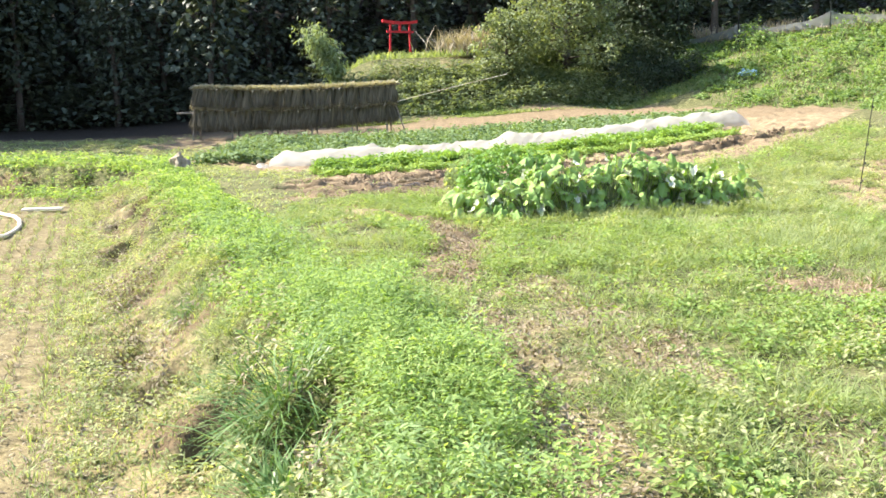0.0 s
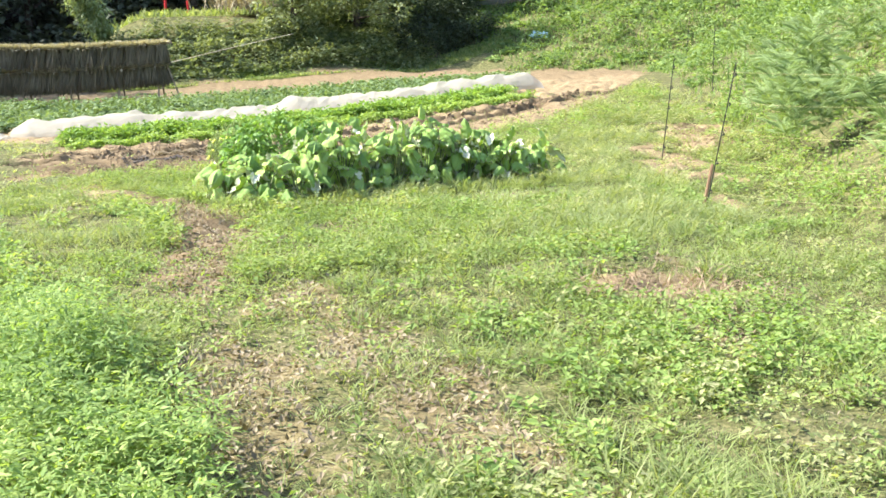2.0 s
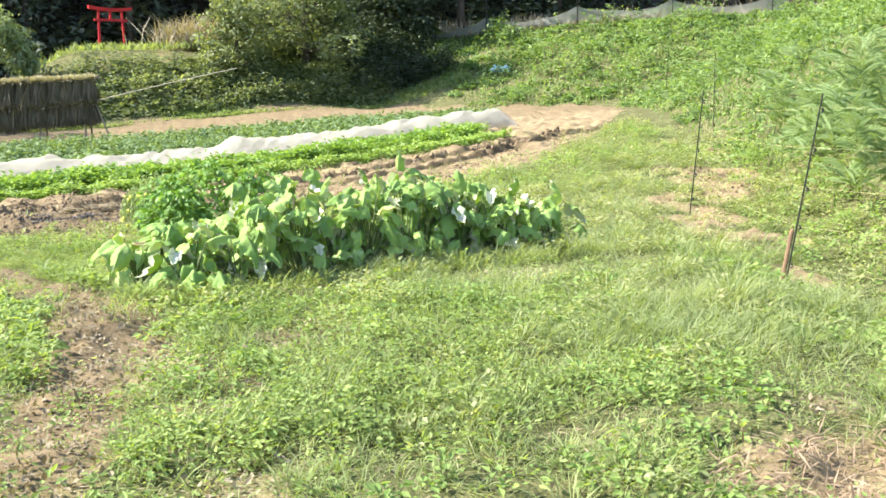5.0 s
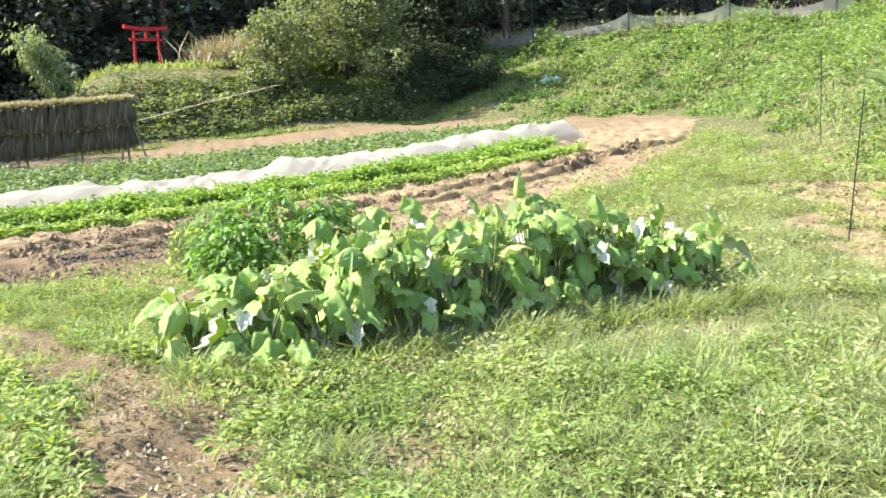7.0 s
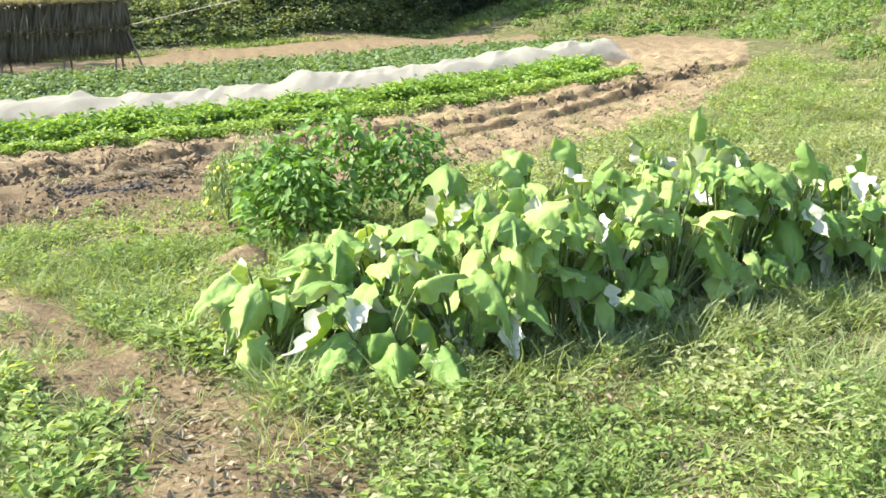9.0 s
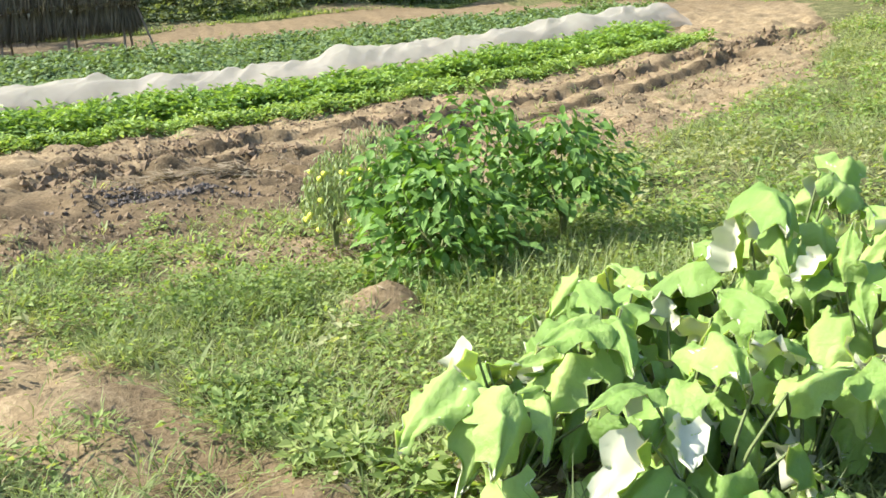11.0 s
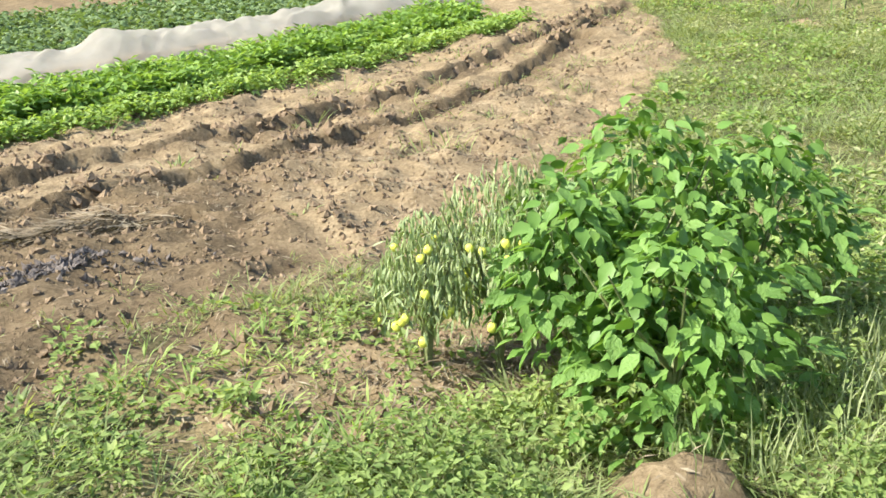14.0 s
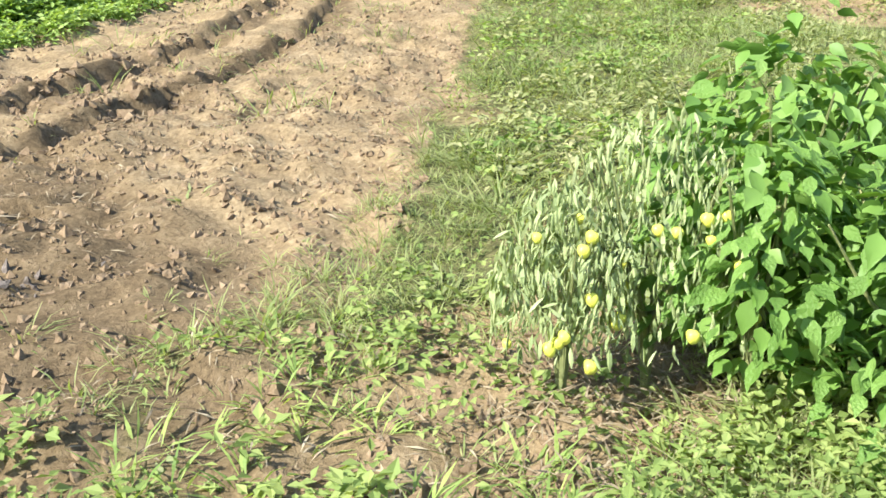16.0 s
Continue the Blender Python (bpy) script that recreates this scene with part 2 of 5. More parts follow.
M_PETIOLE = rough_mat("pale_petiole", [(0.08, 0.12, 0.04), (0.14, 0.18, 0.065), (0.22, 0.25, 0.11)], 10, 0.6, 0.2, 80)
M_POLE = rough_mat("weathered_pole", [(0.12, 0.1, 0.075), (0.24, 0.2, 0.15), (0.36, 0.31, 0.24)], 6, 0.85, 0.5, 60, 0, (6, 6, 1))
M_STAKE = rough_mat("brown_stake", [(0.12, 0.075, 0.045), (0.22, 0.14, 0.085), (0.32, 0.22, 0.14)], 6, 0.85, 0.5, 60, 0, (6, 6, 1))
M_BLACK = rough_mat("black_plastic", [(0.01, 0.011, 0.01), (0.02, 0.022, 0.018), (0.04, 0.04, 0.035)], 20, 0.45, 0.1, 90)
M_WIRE = rough_mat("yellow_wire", [(0.3, 0.3, 0.13), (0.4, 0.38, 0.18), (0.48, 0.46, 0.26)], 20, 0.6, 0.1, 200)
M_RED = rough_mat("vermilion_paint", [(0.3, 0.012, 0.018), (0.46, 0.025, 0.03), (0.58, 0.05, 0.05)], 3, 0.5, 0.15, 50)
M_CLOD = rough_mat("soil_clod", [(0.09, 0.064, 0.038), (0.19, 0.14, 0.085), (0.3, 0.235, 0.15)], 3, 0.95, 0.8, 40)
M_ASH = rough_mat("ash", [(0.06, 0.052, 0.045), (0.12, 0.105, 0.09), (0.24, 0.215, 0.19)], 6, 0.95, 0.6, 60)
M_STONE = rough_mat("grey_stone", [(0.15, 0.12, 0.08), (0.27, 0.23, 0.16), (0.38, 0.33, 0.24)], 5, 0.9, 0.6, 40)
M_BLUE = rough_mat("blue_sheet", [(0.2, 0.36, 0.42), (0.33, 0.5, 0.55), (0.5, 0.66, 0.68)], 3, 0.4, 0.4, 20)
M_PALEWOOD = rough_mat("bleached_board", [(0.42, 0.36, 0.26), (0.6, 0.53, 0.4), (0.72, 0.65, 0.52)], 5, 0.8, 0.3, 60, 0, (1, 6, 6))
M_FRUIT = rough_mat("yellow_fruit", [(0.5, 0.54, 0.06), (0.64, 0.66, 0.1), (0.74, 0.74, 0.2)], 8, 0.3, 0.05, 60)


def net_mat(name, base, open_share):
    m, n, l, p = node_mat(name)
    geo = n.new("ShaderNodeNewGeometry")
    a = n.new("ShaderNodeTexNoise")
    a.inputs["Scale"].default_value, a.inputs["Detail"].default_value = 2.5, 5
    l.new(geo.outputs["Position"], a.inputs["Vector"])
    r = ramp(n, [(0.3, tuple(v * 0.82 for v in base)), (0.65, base)])
    l.new(a.outputs["Fac"], r.inputs[0])
    l.new(r.outputs[0], p.inputs["Base Color"])
    p.inputs["Roughness"].default_value = 0.6
    t = n.new("ShaderNodeBsdfTranslucent")
    l.new(r.outputs[0], t.inputs[0])
    s = n.new("ShaderNodeMixShader")
    s.inputs[0].default_value = 0.4
    l.new(p.outputs[0], s.inputs[1])
    l.new(t.outputs[0], s.inputs[2])
    tr = n.new("ShaderNodeBsdfTransparent")
    s2 = n.new("ShaderNodeMixShader")
    s2.inputs[0].default_value = open_share
    l.new(s.outputs[0], s2.inputs[1])
    l.new(tr.outputs[0], s2.inputs[2])
    l.new(s2.outputs[0], n["Material Output"].inputs[0])
    b = n.new("ShaderNodeBump")
    b.inputs["Strength"].default_value, b.inputs["Distance"].default_value = 0.3, 0.03
    w = n.new("ShaderNodeTexNoise")
    w.inputs["Scale"].default_value, w.inputs["Detail"].default_value = 14, 4
    l.new(geo.outputs["Position"], w.inputs["Vector"])
    l.new(w.outputs["Fac"], b.inputs["Height"])
    l.new(b.outputs[0], p.inputs["Normal"])
    return m


M_NET = net_mat("white_insect_net", (0.54, 0.52, 0.44), 0.4)
M_GREYNET = net_mat("grey_fence_net", (0.5, 0.52, 0.5), 0.55)


# ---- mesh tools ----
def mesh_np(name, V, F, mats, index=None, smooth=False):
    me = bpy.data.meshes.new(name)
    V = np.asarray(V, dtype=np.float32)
    F = np.asarray(F, dtype=np.int32)
    k = F.shape[1]
    me.vertices.add(len(V))
    me.vertices.foreach_set("co", V.ravel())
    me.loops.add(F.size)
    me.loops.foreach_set("vertex_index", F.ravel())
    me.polygons.add(len(F))
    me.polygons.foreach_set("loop_start", np.arange(len(F), dtype=np.int32) * k)
    if index is not None:
        me.polygons.foreach_set("material_index", np.asarray(index, dtype=np.int32))
    me.polygons.foreach_set("use_smooth", np.full(len(F), smooth))
    for m in mats if isinstance(mats, (list, tuple)) else [mats]:
        me.materials.append(m)
    me.update(calc_edges=True)
    return me


def turns(yaw, pitch, roll):
    """Stack of matrices Rz(yaw) Rx(pitch) Ry(roll)."""
    cz, sz, cx, sx, cy, sy = np.cos(yaw), np.sin(yaw), np.cos(pitch), np.sin(pitch), np.cos(roll), np.sin(roll)
    o, i = np.zeros_like(cz), np.ones_like(cz)
    Z = np.stack([cz, -sz, o, sz, cz, o, o, o, i], -1).reshape(-1, 3, 3)
    X = np.stack([i, o, o, o, cx, -sx, o, sx, cx], -1).reshape(-1, 3, 3)
    Y = np.stack([cy, o, sy, o, i, o, -sy, o, cy], -1).reshape(-1, 3, 3)
    return Z @ X @ Y


def strew(template, pos, R, size):
    """Copies of a template (verts, tris) at pos, turned by R and scaled by size (N or N x 3): joined verts and tris."""
    tv, tf = np.asarray(template[0], float), np.asarray(template[1])
    size = np.asarray(size, float)
    if size.ndim == 1:
        size = np.repeat(size[:, None], 3, 1)
    V = np.einsum("nij,nkj->nki", R, tv[None] * size[:, None, :]) + np.asarray(pos)[:, None, :]
    F = tf[None] + (np.arange(len(V)) * len(tv))[:, None, None]
    return V.reshape(-1, 3), F.reshape(-1, tf.shape[1])


def merged(*pieces):
    Vs, Fs, k = [], [], 0
    for V, F in pieces:
        Vs.append(V)
        Fs.append(np.asarray(F) + k)
        k += len(V)
    return np.concatenate(Vs), np.concatenate(Fs)


def tube(points, radii, sides=6):
    """Tapered tube along points: verts, tris."""
    pts = [Vector(p) for p in points]
    V, F = [], []
    for i, p in enumerate(pts):
        d = (pts[min(i + 1, len(pts) - 1)] - pts[max(i - 1, 0)]).normalized()
        a = d.cross(Vector((0.31, 0.95, 0.05))).normalized()
        b = d.cross(a)
        for s in range(sides):
            w = 2 * math.pi * s / sides
            V.append(tuple(p + (a * math.cos(w) + b * math.sin(w)) * radii[i]))
    for i in range(len(pts) - 1):
        for s in range(sides):
            q, r = i * sides + s, i * sides + (s + 1) % sides
            F += [(q, r, r + sides), (q, r + sides, q + sides)]
    n = len(V)
    V += [tuple(pts[0]), tuple(pts[-1])]
    for s in range(sides):
        F += [(n, (s + 1) % sides, s), (n + 1, n - sides + s, n - sides + (s + 1) % sides)]
    return np.array(V), np.array(F)


def piece(name, VF, mat, parent=None, label="", smooth=False, index=None):
    ob = new(name, mesh_np(name, VF[0], VF[1], mat, index, smooth))
    if parent:
        ob.parent = parent
    if label:
        ob["label"] = label
    return ob


def stuff(name, VF, mat, label, category):
    return tagged(piece(name, VF, mat), label, category, kind="stuff")


def thing(name, at, label, category, group="", yaw=0.0):
    e = new(name)
    e.empty_display_size = 0.2
    e.matrix_basis = Matrix.Translation(at) @ Matrix.Rotation(yaw, 4, "Z")
    return tagged(e, label, category, group)


BLADE = (np.array([(0, 0, 0), (1, 0.14, 0.5), (-1, 0.14, 0.5), (0, 0.5, 0.95)]), np.array([(0, 1, 2), (2, 1, 3)]))
LEAF = (np.array([(0, 0, 0), (-0.3, 0.42, 0.09), (0.3, 0.42, 0.09), (0, 1, -0.06)]), np.array([(0, 2, 3), (0, 3, 1)]))
QUAD = (np.array([(0, 0, 0), (-0.33, 0.5, 0.08), (0.33, 0.5, 0.08), (0, 1, -0.1)]), np.array([(0, 2, 1), (1, 2, 3)]))
SLIM = (np.array([(0, 0, 0), (-0.13, 0.4, 0.03), (0.13, 0.4, 0.03), (0, 1, -0.12)]), np.array([(0, 2, 1), (1, 2, 3)]))


# ---- lie of the land ----
def sstep(a, b, v):
    t = np.clip((v - a) / (b - a), 0, 1)
    return t * t * (3 - 2 * t)


def vnoise(x, y, scale, seed=0):
    """Smooth value noise, 0 to 1."""
    u, v = np.asarray(x, float) / scale + 1000 + seed * 7.3, np.asarray(y, float) / scale + 1000 + seed * 3.1
    i, j = np.floor(u), np.floor(v)
    f, g = u - i, v - j
    f, g = f * f * (3 - 2 * f), g * g * (3 - 2 * g)
    def h(a, b):
        s = np.sin(a * 127.1 + b * 311.7 + seed * 74.7) * 43758.5453
        return s - np.floor(s)
    return (h(i, j) * (1 - f) + h(i + 1, j) * f) * (1 - g) + (h(i, j + 1) * (1 - f) + h(i + 1, j + 1) * f) * g


def edge_x(y):
    """Top edge of the bank above the paddy."""
    return -0.55 - 0.36 * (np.maximum(y, 4) - 6) - 0.45 * np.maximum(4 - y, 0) - 2.0 * np.maximum(y - 26.5, 0)


def rut_y(x):
    return np.interp(x, [-7, -1.4, 0.9, 3.4, 5.2, 6.6, 9.5, 12], [18.9, 20.95, 21.5, 22.45, 23.3, 24.4, 26.5, 28.4])


def rut2_y(x):
    return np.interp(x, [-7, -1.4, 0, 1.5, 3.2, 4.9, 7, 9.4, 12], [19.9, 21.8, 22.55, 22.75, 23.35, 24.1, 25.45, 26.8, 28.8])


def turf_y(x):
    """Where the turf ends and the tilled earth begins."""
    return np.interp(x, [-7, -0.95, 0.4, 1.8, 3.4, 7.4, 10, 13], [16.9, 17.7, 18.25, 18.9, 19.95, 22.6, 25.6, 31])


def row_y(x):
    """Front edge of the leafy row."""
    return np.interp(x, [-7, -3, 0.2, 3.6, 7.35, 9], [21.6, 22.9, 23.9, 24.9, 26.3, 27])


def net_y(x):
    """Front edge of the netted row."""
    return np.interp(x, [-6, -4.6, 0.8, 4.5, 9.4], [26.2, 26.7, 27.6, 28.4, 29.9])


def hill_d(x, y):
    return 0.94 * (x - 6.9) - 0.343 * (y - 11)


def bank_d(x, y):
    return (y - (45.3 + 0.3 * x)) * 0.96


def land(x, y):
    """The ground without its small relief."""
    x, y = np.asarray(x, float), np.asarray(y, float)
    s = np.clip(0.7 * x + 0.45 * (y - 22) - 1.5, -30, 20)
    z = -0.24 + 0.095 * np.minimum(np.log1p(np.exp(s)), 12) + 0.2 * sstep(6, 0, y)
    z = z + 0.3 * sstep(28, 38, y) * sstep(0, -8, x)
    r1 = np.minimum(0.4 * np.maximum(hill_d(x, y), 0), 4.2) * sstep(-30, 5, y + 20)
    r2 = np.clip(0.55 * bank_d(x, y), 0, 2.9) * sstep(-9, -3, x)
    r3 = np.clip(0.33 * (0.7 * (x - 14) + 0.7 * (y - 43)), 0, 4.0) * sstep(2, 9, x)
    z = z + np.maximum(np.maximum(r1, r2), r3)
    z = z - 0.17 * np.exp(-((hill_d(x, y) + 0.9) / 0.9) ** 2) * sstep(6, 9, y) * sstep(19, 15, y)
    z = z - 0.75 * sstep(0, 1.5, (edge_x(y) - x) * 0.94) * sstep(44, 30, y)
    return z + np.clip(0.5 * (y - 66), 0, 45) + np.clip(0.5 * (-x - 55), 0, 40) + np.clip(0.5 * (x - 45), 0, 40)


def soil_mask(x, y):
    """1 on bare earth."""
    w = 0.5 * (vnoise(x, y, 0.8, 1) - 0.5)
    plot = sstep(-0.1, 0.35, y + w - turf_y(x)) * sstep(40.5, 39, y + 0 * x) * sstep(-0.8, 0.8, x + 2 * w - np.interp(y, [17, 24, 26, 29, 40], [-2.9, -3.2, -5, -7.4, -9]))
    plot = plot * sstep(0.3, -0.3, hill_d(x, y) + 0.9 + w * 2)
    strip = sstep(0.2, -0.6, 0.7 * (x - 14) + 0.7 * (y - 43) + w) * sstep(33, 35, y) * sstep(0.6, -0.2, bank_d(x, y) + 0.9 + w) * sstep(-13, -9, x) * sstep(0.3, -0.3, hill_d(x, y) + 0.6 + w * 2)
    dist = np.abs(x - np.interp(y, [8.5, 10, 12, 13.4, 14.7, 17, 20], [0.1, 0.05, 0.25, -0.05, -0.8, -2.2, -4])) + 0.7 * w
    path = sstep(0.52, 0.22, dist) * sstep(8.5, 10.5, y) * sstep(18, 15.5, y) * (0.62 + 0.55 * vnoise(x, y, 0.7, 9))
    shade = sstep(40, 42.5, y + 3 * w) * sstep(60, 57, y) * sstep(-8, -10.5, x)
    hole = sstep(0.6, 0.25, np.hypot((x - 3.65) * 0.75, y - 8.5) + 1.3 * w)
    off = np.abs(x - np.interp(y, [11, 12.3, 16.6, 21.8], [5.6, 5.95, 7.45, 10.5]))
    fence = sstep(10.8, 11.8, y) * sstep(0.0, 0.35, np.interp(y, [11, 13, 16, 19, 23], [0.35, 0.4, 0.95, 1.0, 0.3]) - off + 1.4 * w + 1.6 * (vnoise(x, y, 0.5, 60) - 0.75))
    mound = sstep(0.28, 0.2, np.hypot(x - 0.3, y - 16.0) + 0.3 * w)
    foot = 0.95 * sstep(1.0, 0.7, np.hypot((x - 0.1) * 0.95, (y - 17.55) * 1.35) + w)
    dd = (edge_x(y) - x) * 0.94
    face = 0.9 * sstep(0.3, 0.5, dd) * sstep(1.5, 1.1, dd) * sstep(0.5, 0.68, vnoise(x, y, 0.9, 16)) * sstep(40, 30, y)
    return np.clip(np.maximum.reduce([plot, strip, path, hole, fence, mound, foot, face, shade]), 0, 1)


def dry_mask(x, y):
    """1 on dry clippings and stubble."""
    w = 0.6 * (vnoise(x, y, 0.9, 2) - 0.5)
    a = sstep(0.46, 0.1, np.abs(x - np.interp(y, [0, 4, 6, 10, 13], [0.8, 0.75, 0.6, 0.05, 0.2])) + w)
    b = sstep(0.42, 0.1, np.abs(x - np.interp(y, [0, 4, 6.5, 10, 13], [2.4, 2.1, 1.4, 0.8, 0.4])) + w)
    c = sstep(0.5, 1.2, (edge_x(y) - x) * 0.94 + w) * (0.6 + 0.4 * vnoise(x, y, 1.2, 20))
    patch = 0.7 * sstep(0.66, 0.85, vnoise(x, y, 0.8, 3)) * sstep(4, 2.5, np.abs(x - 1.5))
    broken = 0.5 + 0.6 * sstep(0.3, 0.6, vnoise(x, y, 0.55, 95))
    return np.clip(np.maximum.reduce([a * broken, 0.95 * b * broken, c, patch]), 0, 1)


def ground_z(x, y):
    x, y = np.asarray(x, float), np.asarray(y, float)
    z = land(x, y)
    near = sstep(60, 30, y)
    soil = soil_mask(x, y)
    z = z + near * (0.07 * (vnoise(x, y, 1.3, 4) - 0.5) + 0.06 * (vnoise(x, y, 0.4, 5) - 0.5))
    z = z + near * soil * (0.11 * (vnoise(x, y, 0.3, 6) - 0.5) + 0.09 * (vnoise(x, y, 0.15, 8) - 0.5))
    wob = 0.14 * (vnoise(x, y, 1.1, 11) - 0.5) + 0.16 * (vnoise(x, y, 0.3, 12) - 0.5) + 0.13 * (vnoise(x, y, 0.14, 35) - 0.5)
    on = sstep(-4.4, -2.6, x) * sstep(12, 9.5, x)
    third = rut_y(x) - np.interp(x, [-2, 0.9, 3.6, 6], [1.3, 1.15, 0.7, 0.5])
    for f, deep, share in ((rut_y(x), 0.17, on), (rut2_y(x), 0.14, on), (third, 0.1, sstep(-1.5, 0.5, x) * sstep(6, 4, x) * sstep(0.25, 0.5, vnoise(x, y, 0.9, 13)))):
        d = (y - f) * 0.9 + wob
        up = sstep(-0.06, 0.035, d)
        z = z + share * deep * (0.7 + 0.6 * vnoise(x, y, 0.5, 30)) * (up * 0.45 * np.clip(1 - d / 0.55, 0, 1) - (1 - up) * 0.55 * np.clip(1 + d / 0.34, 0, 1))
    z = z + 0.15 * sstep(0.32, 0.05, np.hypot(x - 0.3, (y - 16.0) * 1.15) + 0.22 * (vnoise(x, y, 0.2, 98) - 0.5))
    z = z - 0.09 * sstep(0.5, 0.1, np.hypot((x - 3.65) * 0.8, y - 8.6))
    bank = sstep(0, 0.4, (edge_x(y) - x)) * sstep(1.9, 1.2, (edge_x(y) - x)) * near
    return z + bank * (0.3 * (vnoise(x, y, 0.6, 14) - 0.5) - 0.28 * sstep(0.62, 0.8, vnoise(x, y, 0.75, 17)))


def floor_and_shade(x, y):
    """1 on the fallen leaves of the woods, and where their shade is painted."""
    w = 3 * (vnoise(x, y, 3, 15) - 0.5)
    # The y 42 to 45 term carries the dark colour out as forest shadow.
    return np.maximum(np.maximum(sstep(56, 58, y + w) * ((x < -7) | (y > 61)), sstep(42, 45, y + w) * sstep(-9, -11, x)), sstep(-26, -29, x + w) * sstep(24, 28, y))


def damp_and_shade(x, y):
    """0 to 1 darkening of earth: moist plot, ruts, bank face, path, painted woodland shade."""
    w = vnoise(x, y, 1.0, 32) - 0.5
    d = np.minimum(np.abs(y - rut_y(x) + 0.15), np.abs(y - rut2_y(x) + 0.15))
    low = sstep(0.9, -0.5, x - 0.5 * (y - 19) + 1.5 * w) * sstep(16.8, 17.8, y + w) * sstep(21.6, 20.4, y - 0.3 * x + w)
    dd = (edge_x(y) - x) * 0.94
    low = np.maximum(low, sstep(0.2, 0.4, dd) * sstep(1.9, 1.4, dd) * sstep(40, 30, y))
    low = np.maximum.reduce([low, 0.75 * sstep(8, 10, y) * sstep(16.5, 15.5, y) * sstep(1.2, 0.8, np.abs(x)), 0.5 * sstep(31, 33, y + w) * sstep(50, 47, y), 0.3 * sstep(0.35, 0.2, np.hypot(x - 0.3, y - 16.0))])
    # Shadow of the woods left of the rack, put into the earth's colour.
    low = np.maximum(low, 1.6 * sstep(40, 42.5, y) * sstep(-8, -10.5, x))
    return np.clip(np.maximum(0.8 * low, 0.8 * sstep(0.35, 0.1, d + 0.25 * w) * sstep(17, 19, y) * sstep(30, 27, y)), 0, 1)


def grow(n):
    """n growing steps that reach far out."""
    return np.cumsum(0.09 * 1.13 ** np.arange(1, n + 1))


gx = np.concatenate([-8 - grow(55)[::-1], np.arange(-8, 12.01, 0.08), 12 + grow(55)])
gy = np.concatenate([2 - grow(45)[::-1], np.arange(2, 19, 0.08), np.arange(19, 28, 0.05), np.arange(28, 30.01, 0.075), 30 + grow(55)])
GX, GY = np.meshgrid(gx, gy)
GV = np.stack([GX, GY, ground_z(GX, GY)], -1).reshape(-1, 3)
nx, ny = len(gx), len(gy)
gi = (np.arange(ny - 1)[:, None] * nx + np.arange(nx - 1)[None]).ravel()
ground = new("ground", mesh_np("ground", GV, np.stack([gi, gi + 1, gi + nx + 1, gi + nx], 1), M_GROUND, smooth=True))
tagged(ground, "uneven field ground of brown earth, dry clippings and turf", "ground", kind="structure")
att = ground.data.color_attributes.new("cover", "FLOAT_COLOR", "POINT")
cov = np.zeros((len(GV), 4), np.float32)
cov[:, 0], cov[:, 1], cov[:, 2], cov[:, 3] = soil_mask(GV[:, 0], GV[:, 1]), dry_mask(GV[:, 0], GV[:, 1]), floor_and_shade(GV[:, 0], GV[:, 1]), damp_and_shade(GV[:, 0], GV[:, 1])
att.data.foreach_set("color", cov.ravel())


# ---- helpers for plants ----
def spots(n, x0, x1, y0, y1, keep=None):
    """Random places in a rectangle, thinned by keep(x, y), 0 to 1."""
    x, y = rng.uniform(x0, x1, n), rng.uniform(y0, y1, n)
    if keep is not None:
        m = rng.random(n) < keep(x, y)
        x, y = x[m], y[m]
    return x, y


def blades(x, y, h, w, lean=0.45, sink=0.01):
    n = len(x)
    pos = np.stack([x, y, ground_z(x, y) - sink], 1)
    R = turns(rng.uniform(0, 6.283, n), rng.normal(-0.12, lean, n), rng.normal(0, 0.2, n))
    h = np.broadcast_to(h, n) * rng.uniform(0.5, 1.25, n)
    w = np.broadcast_to(w, n) * rng.uniform(0.7, 1.3, n)
    return strew(BLADE, pos, R, np.stack([w, h * rng.uniform(0.5, 1.6, n), h], 1))


def tufts(x, y, h, w, per, r=0.05, lean=0.5):
    """Soft tufts: blades that splay from a common foot."""
    n = len(x) * per
    a = rng.uniform(0, 6.283, n)
    q = rng.random(n) ** 0.7
    big = np.repeat(rng.uniform(0.6, 1.3, len(x)), per)
    px, py = np.repeat(x, per) + q * r * big * np.cos(a), np.repeat(y, per) + q * r * big * np.sin(a)
    H = np.repeat(np.broadcast_to(h, len(x)), per) * big * rng.uniform(0.55, 1.15, n)
    R = turns(a - 1.571 + rng.normal(0, 0.5, n), -lean * q - np.abs(rng.normal(0, 0.25, n)), rng.normal(0, 0.25, n))
    return strew(BLADE, np.stack([px, py, ground_z(px, py) - 0.01], 1), R, np.stack([w * rng.uniform(0.7, 1.3, n), H * rng.uniform(0.4, 1.5, n), H], 1))


def leaves(x, y, lift, size, template=LEAF, pitch=(0.15, 0.4), wide=1.0):
    n = len(x)
    pos = np.stack([x, y, ground_z(x, y) + lift], 1)
    R = turns(rng.uniform(0, 6.283, n), rng.normal(pitch[0], pitch[1], n), rng.normal(0, 0.35, n))
    s = np.broadcast_to(size, n) * rng.uniform(0.6, 1.35, n)
    return strew(template, pos, R, np.stack([s * wide, s, s], 1))


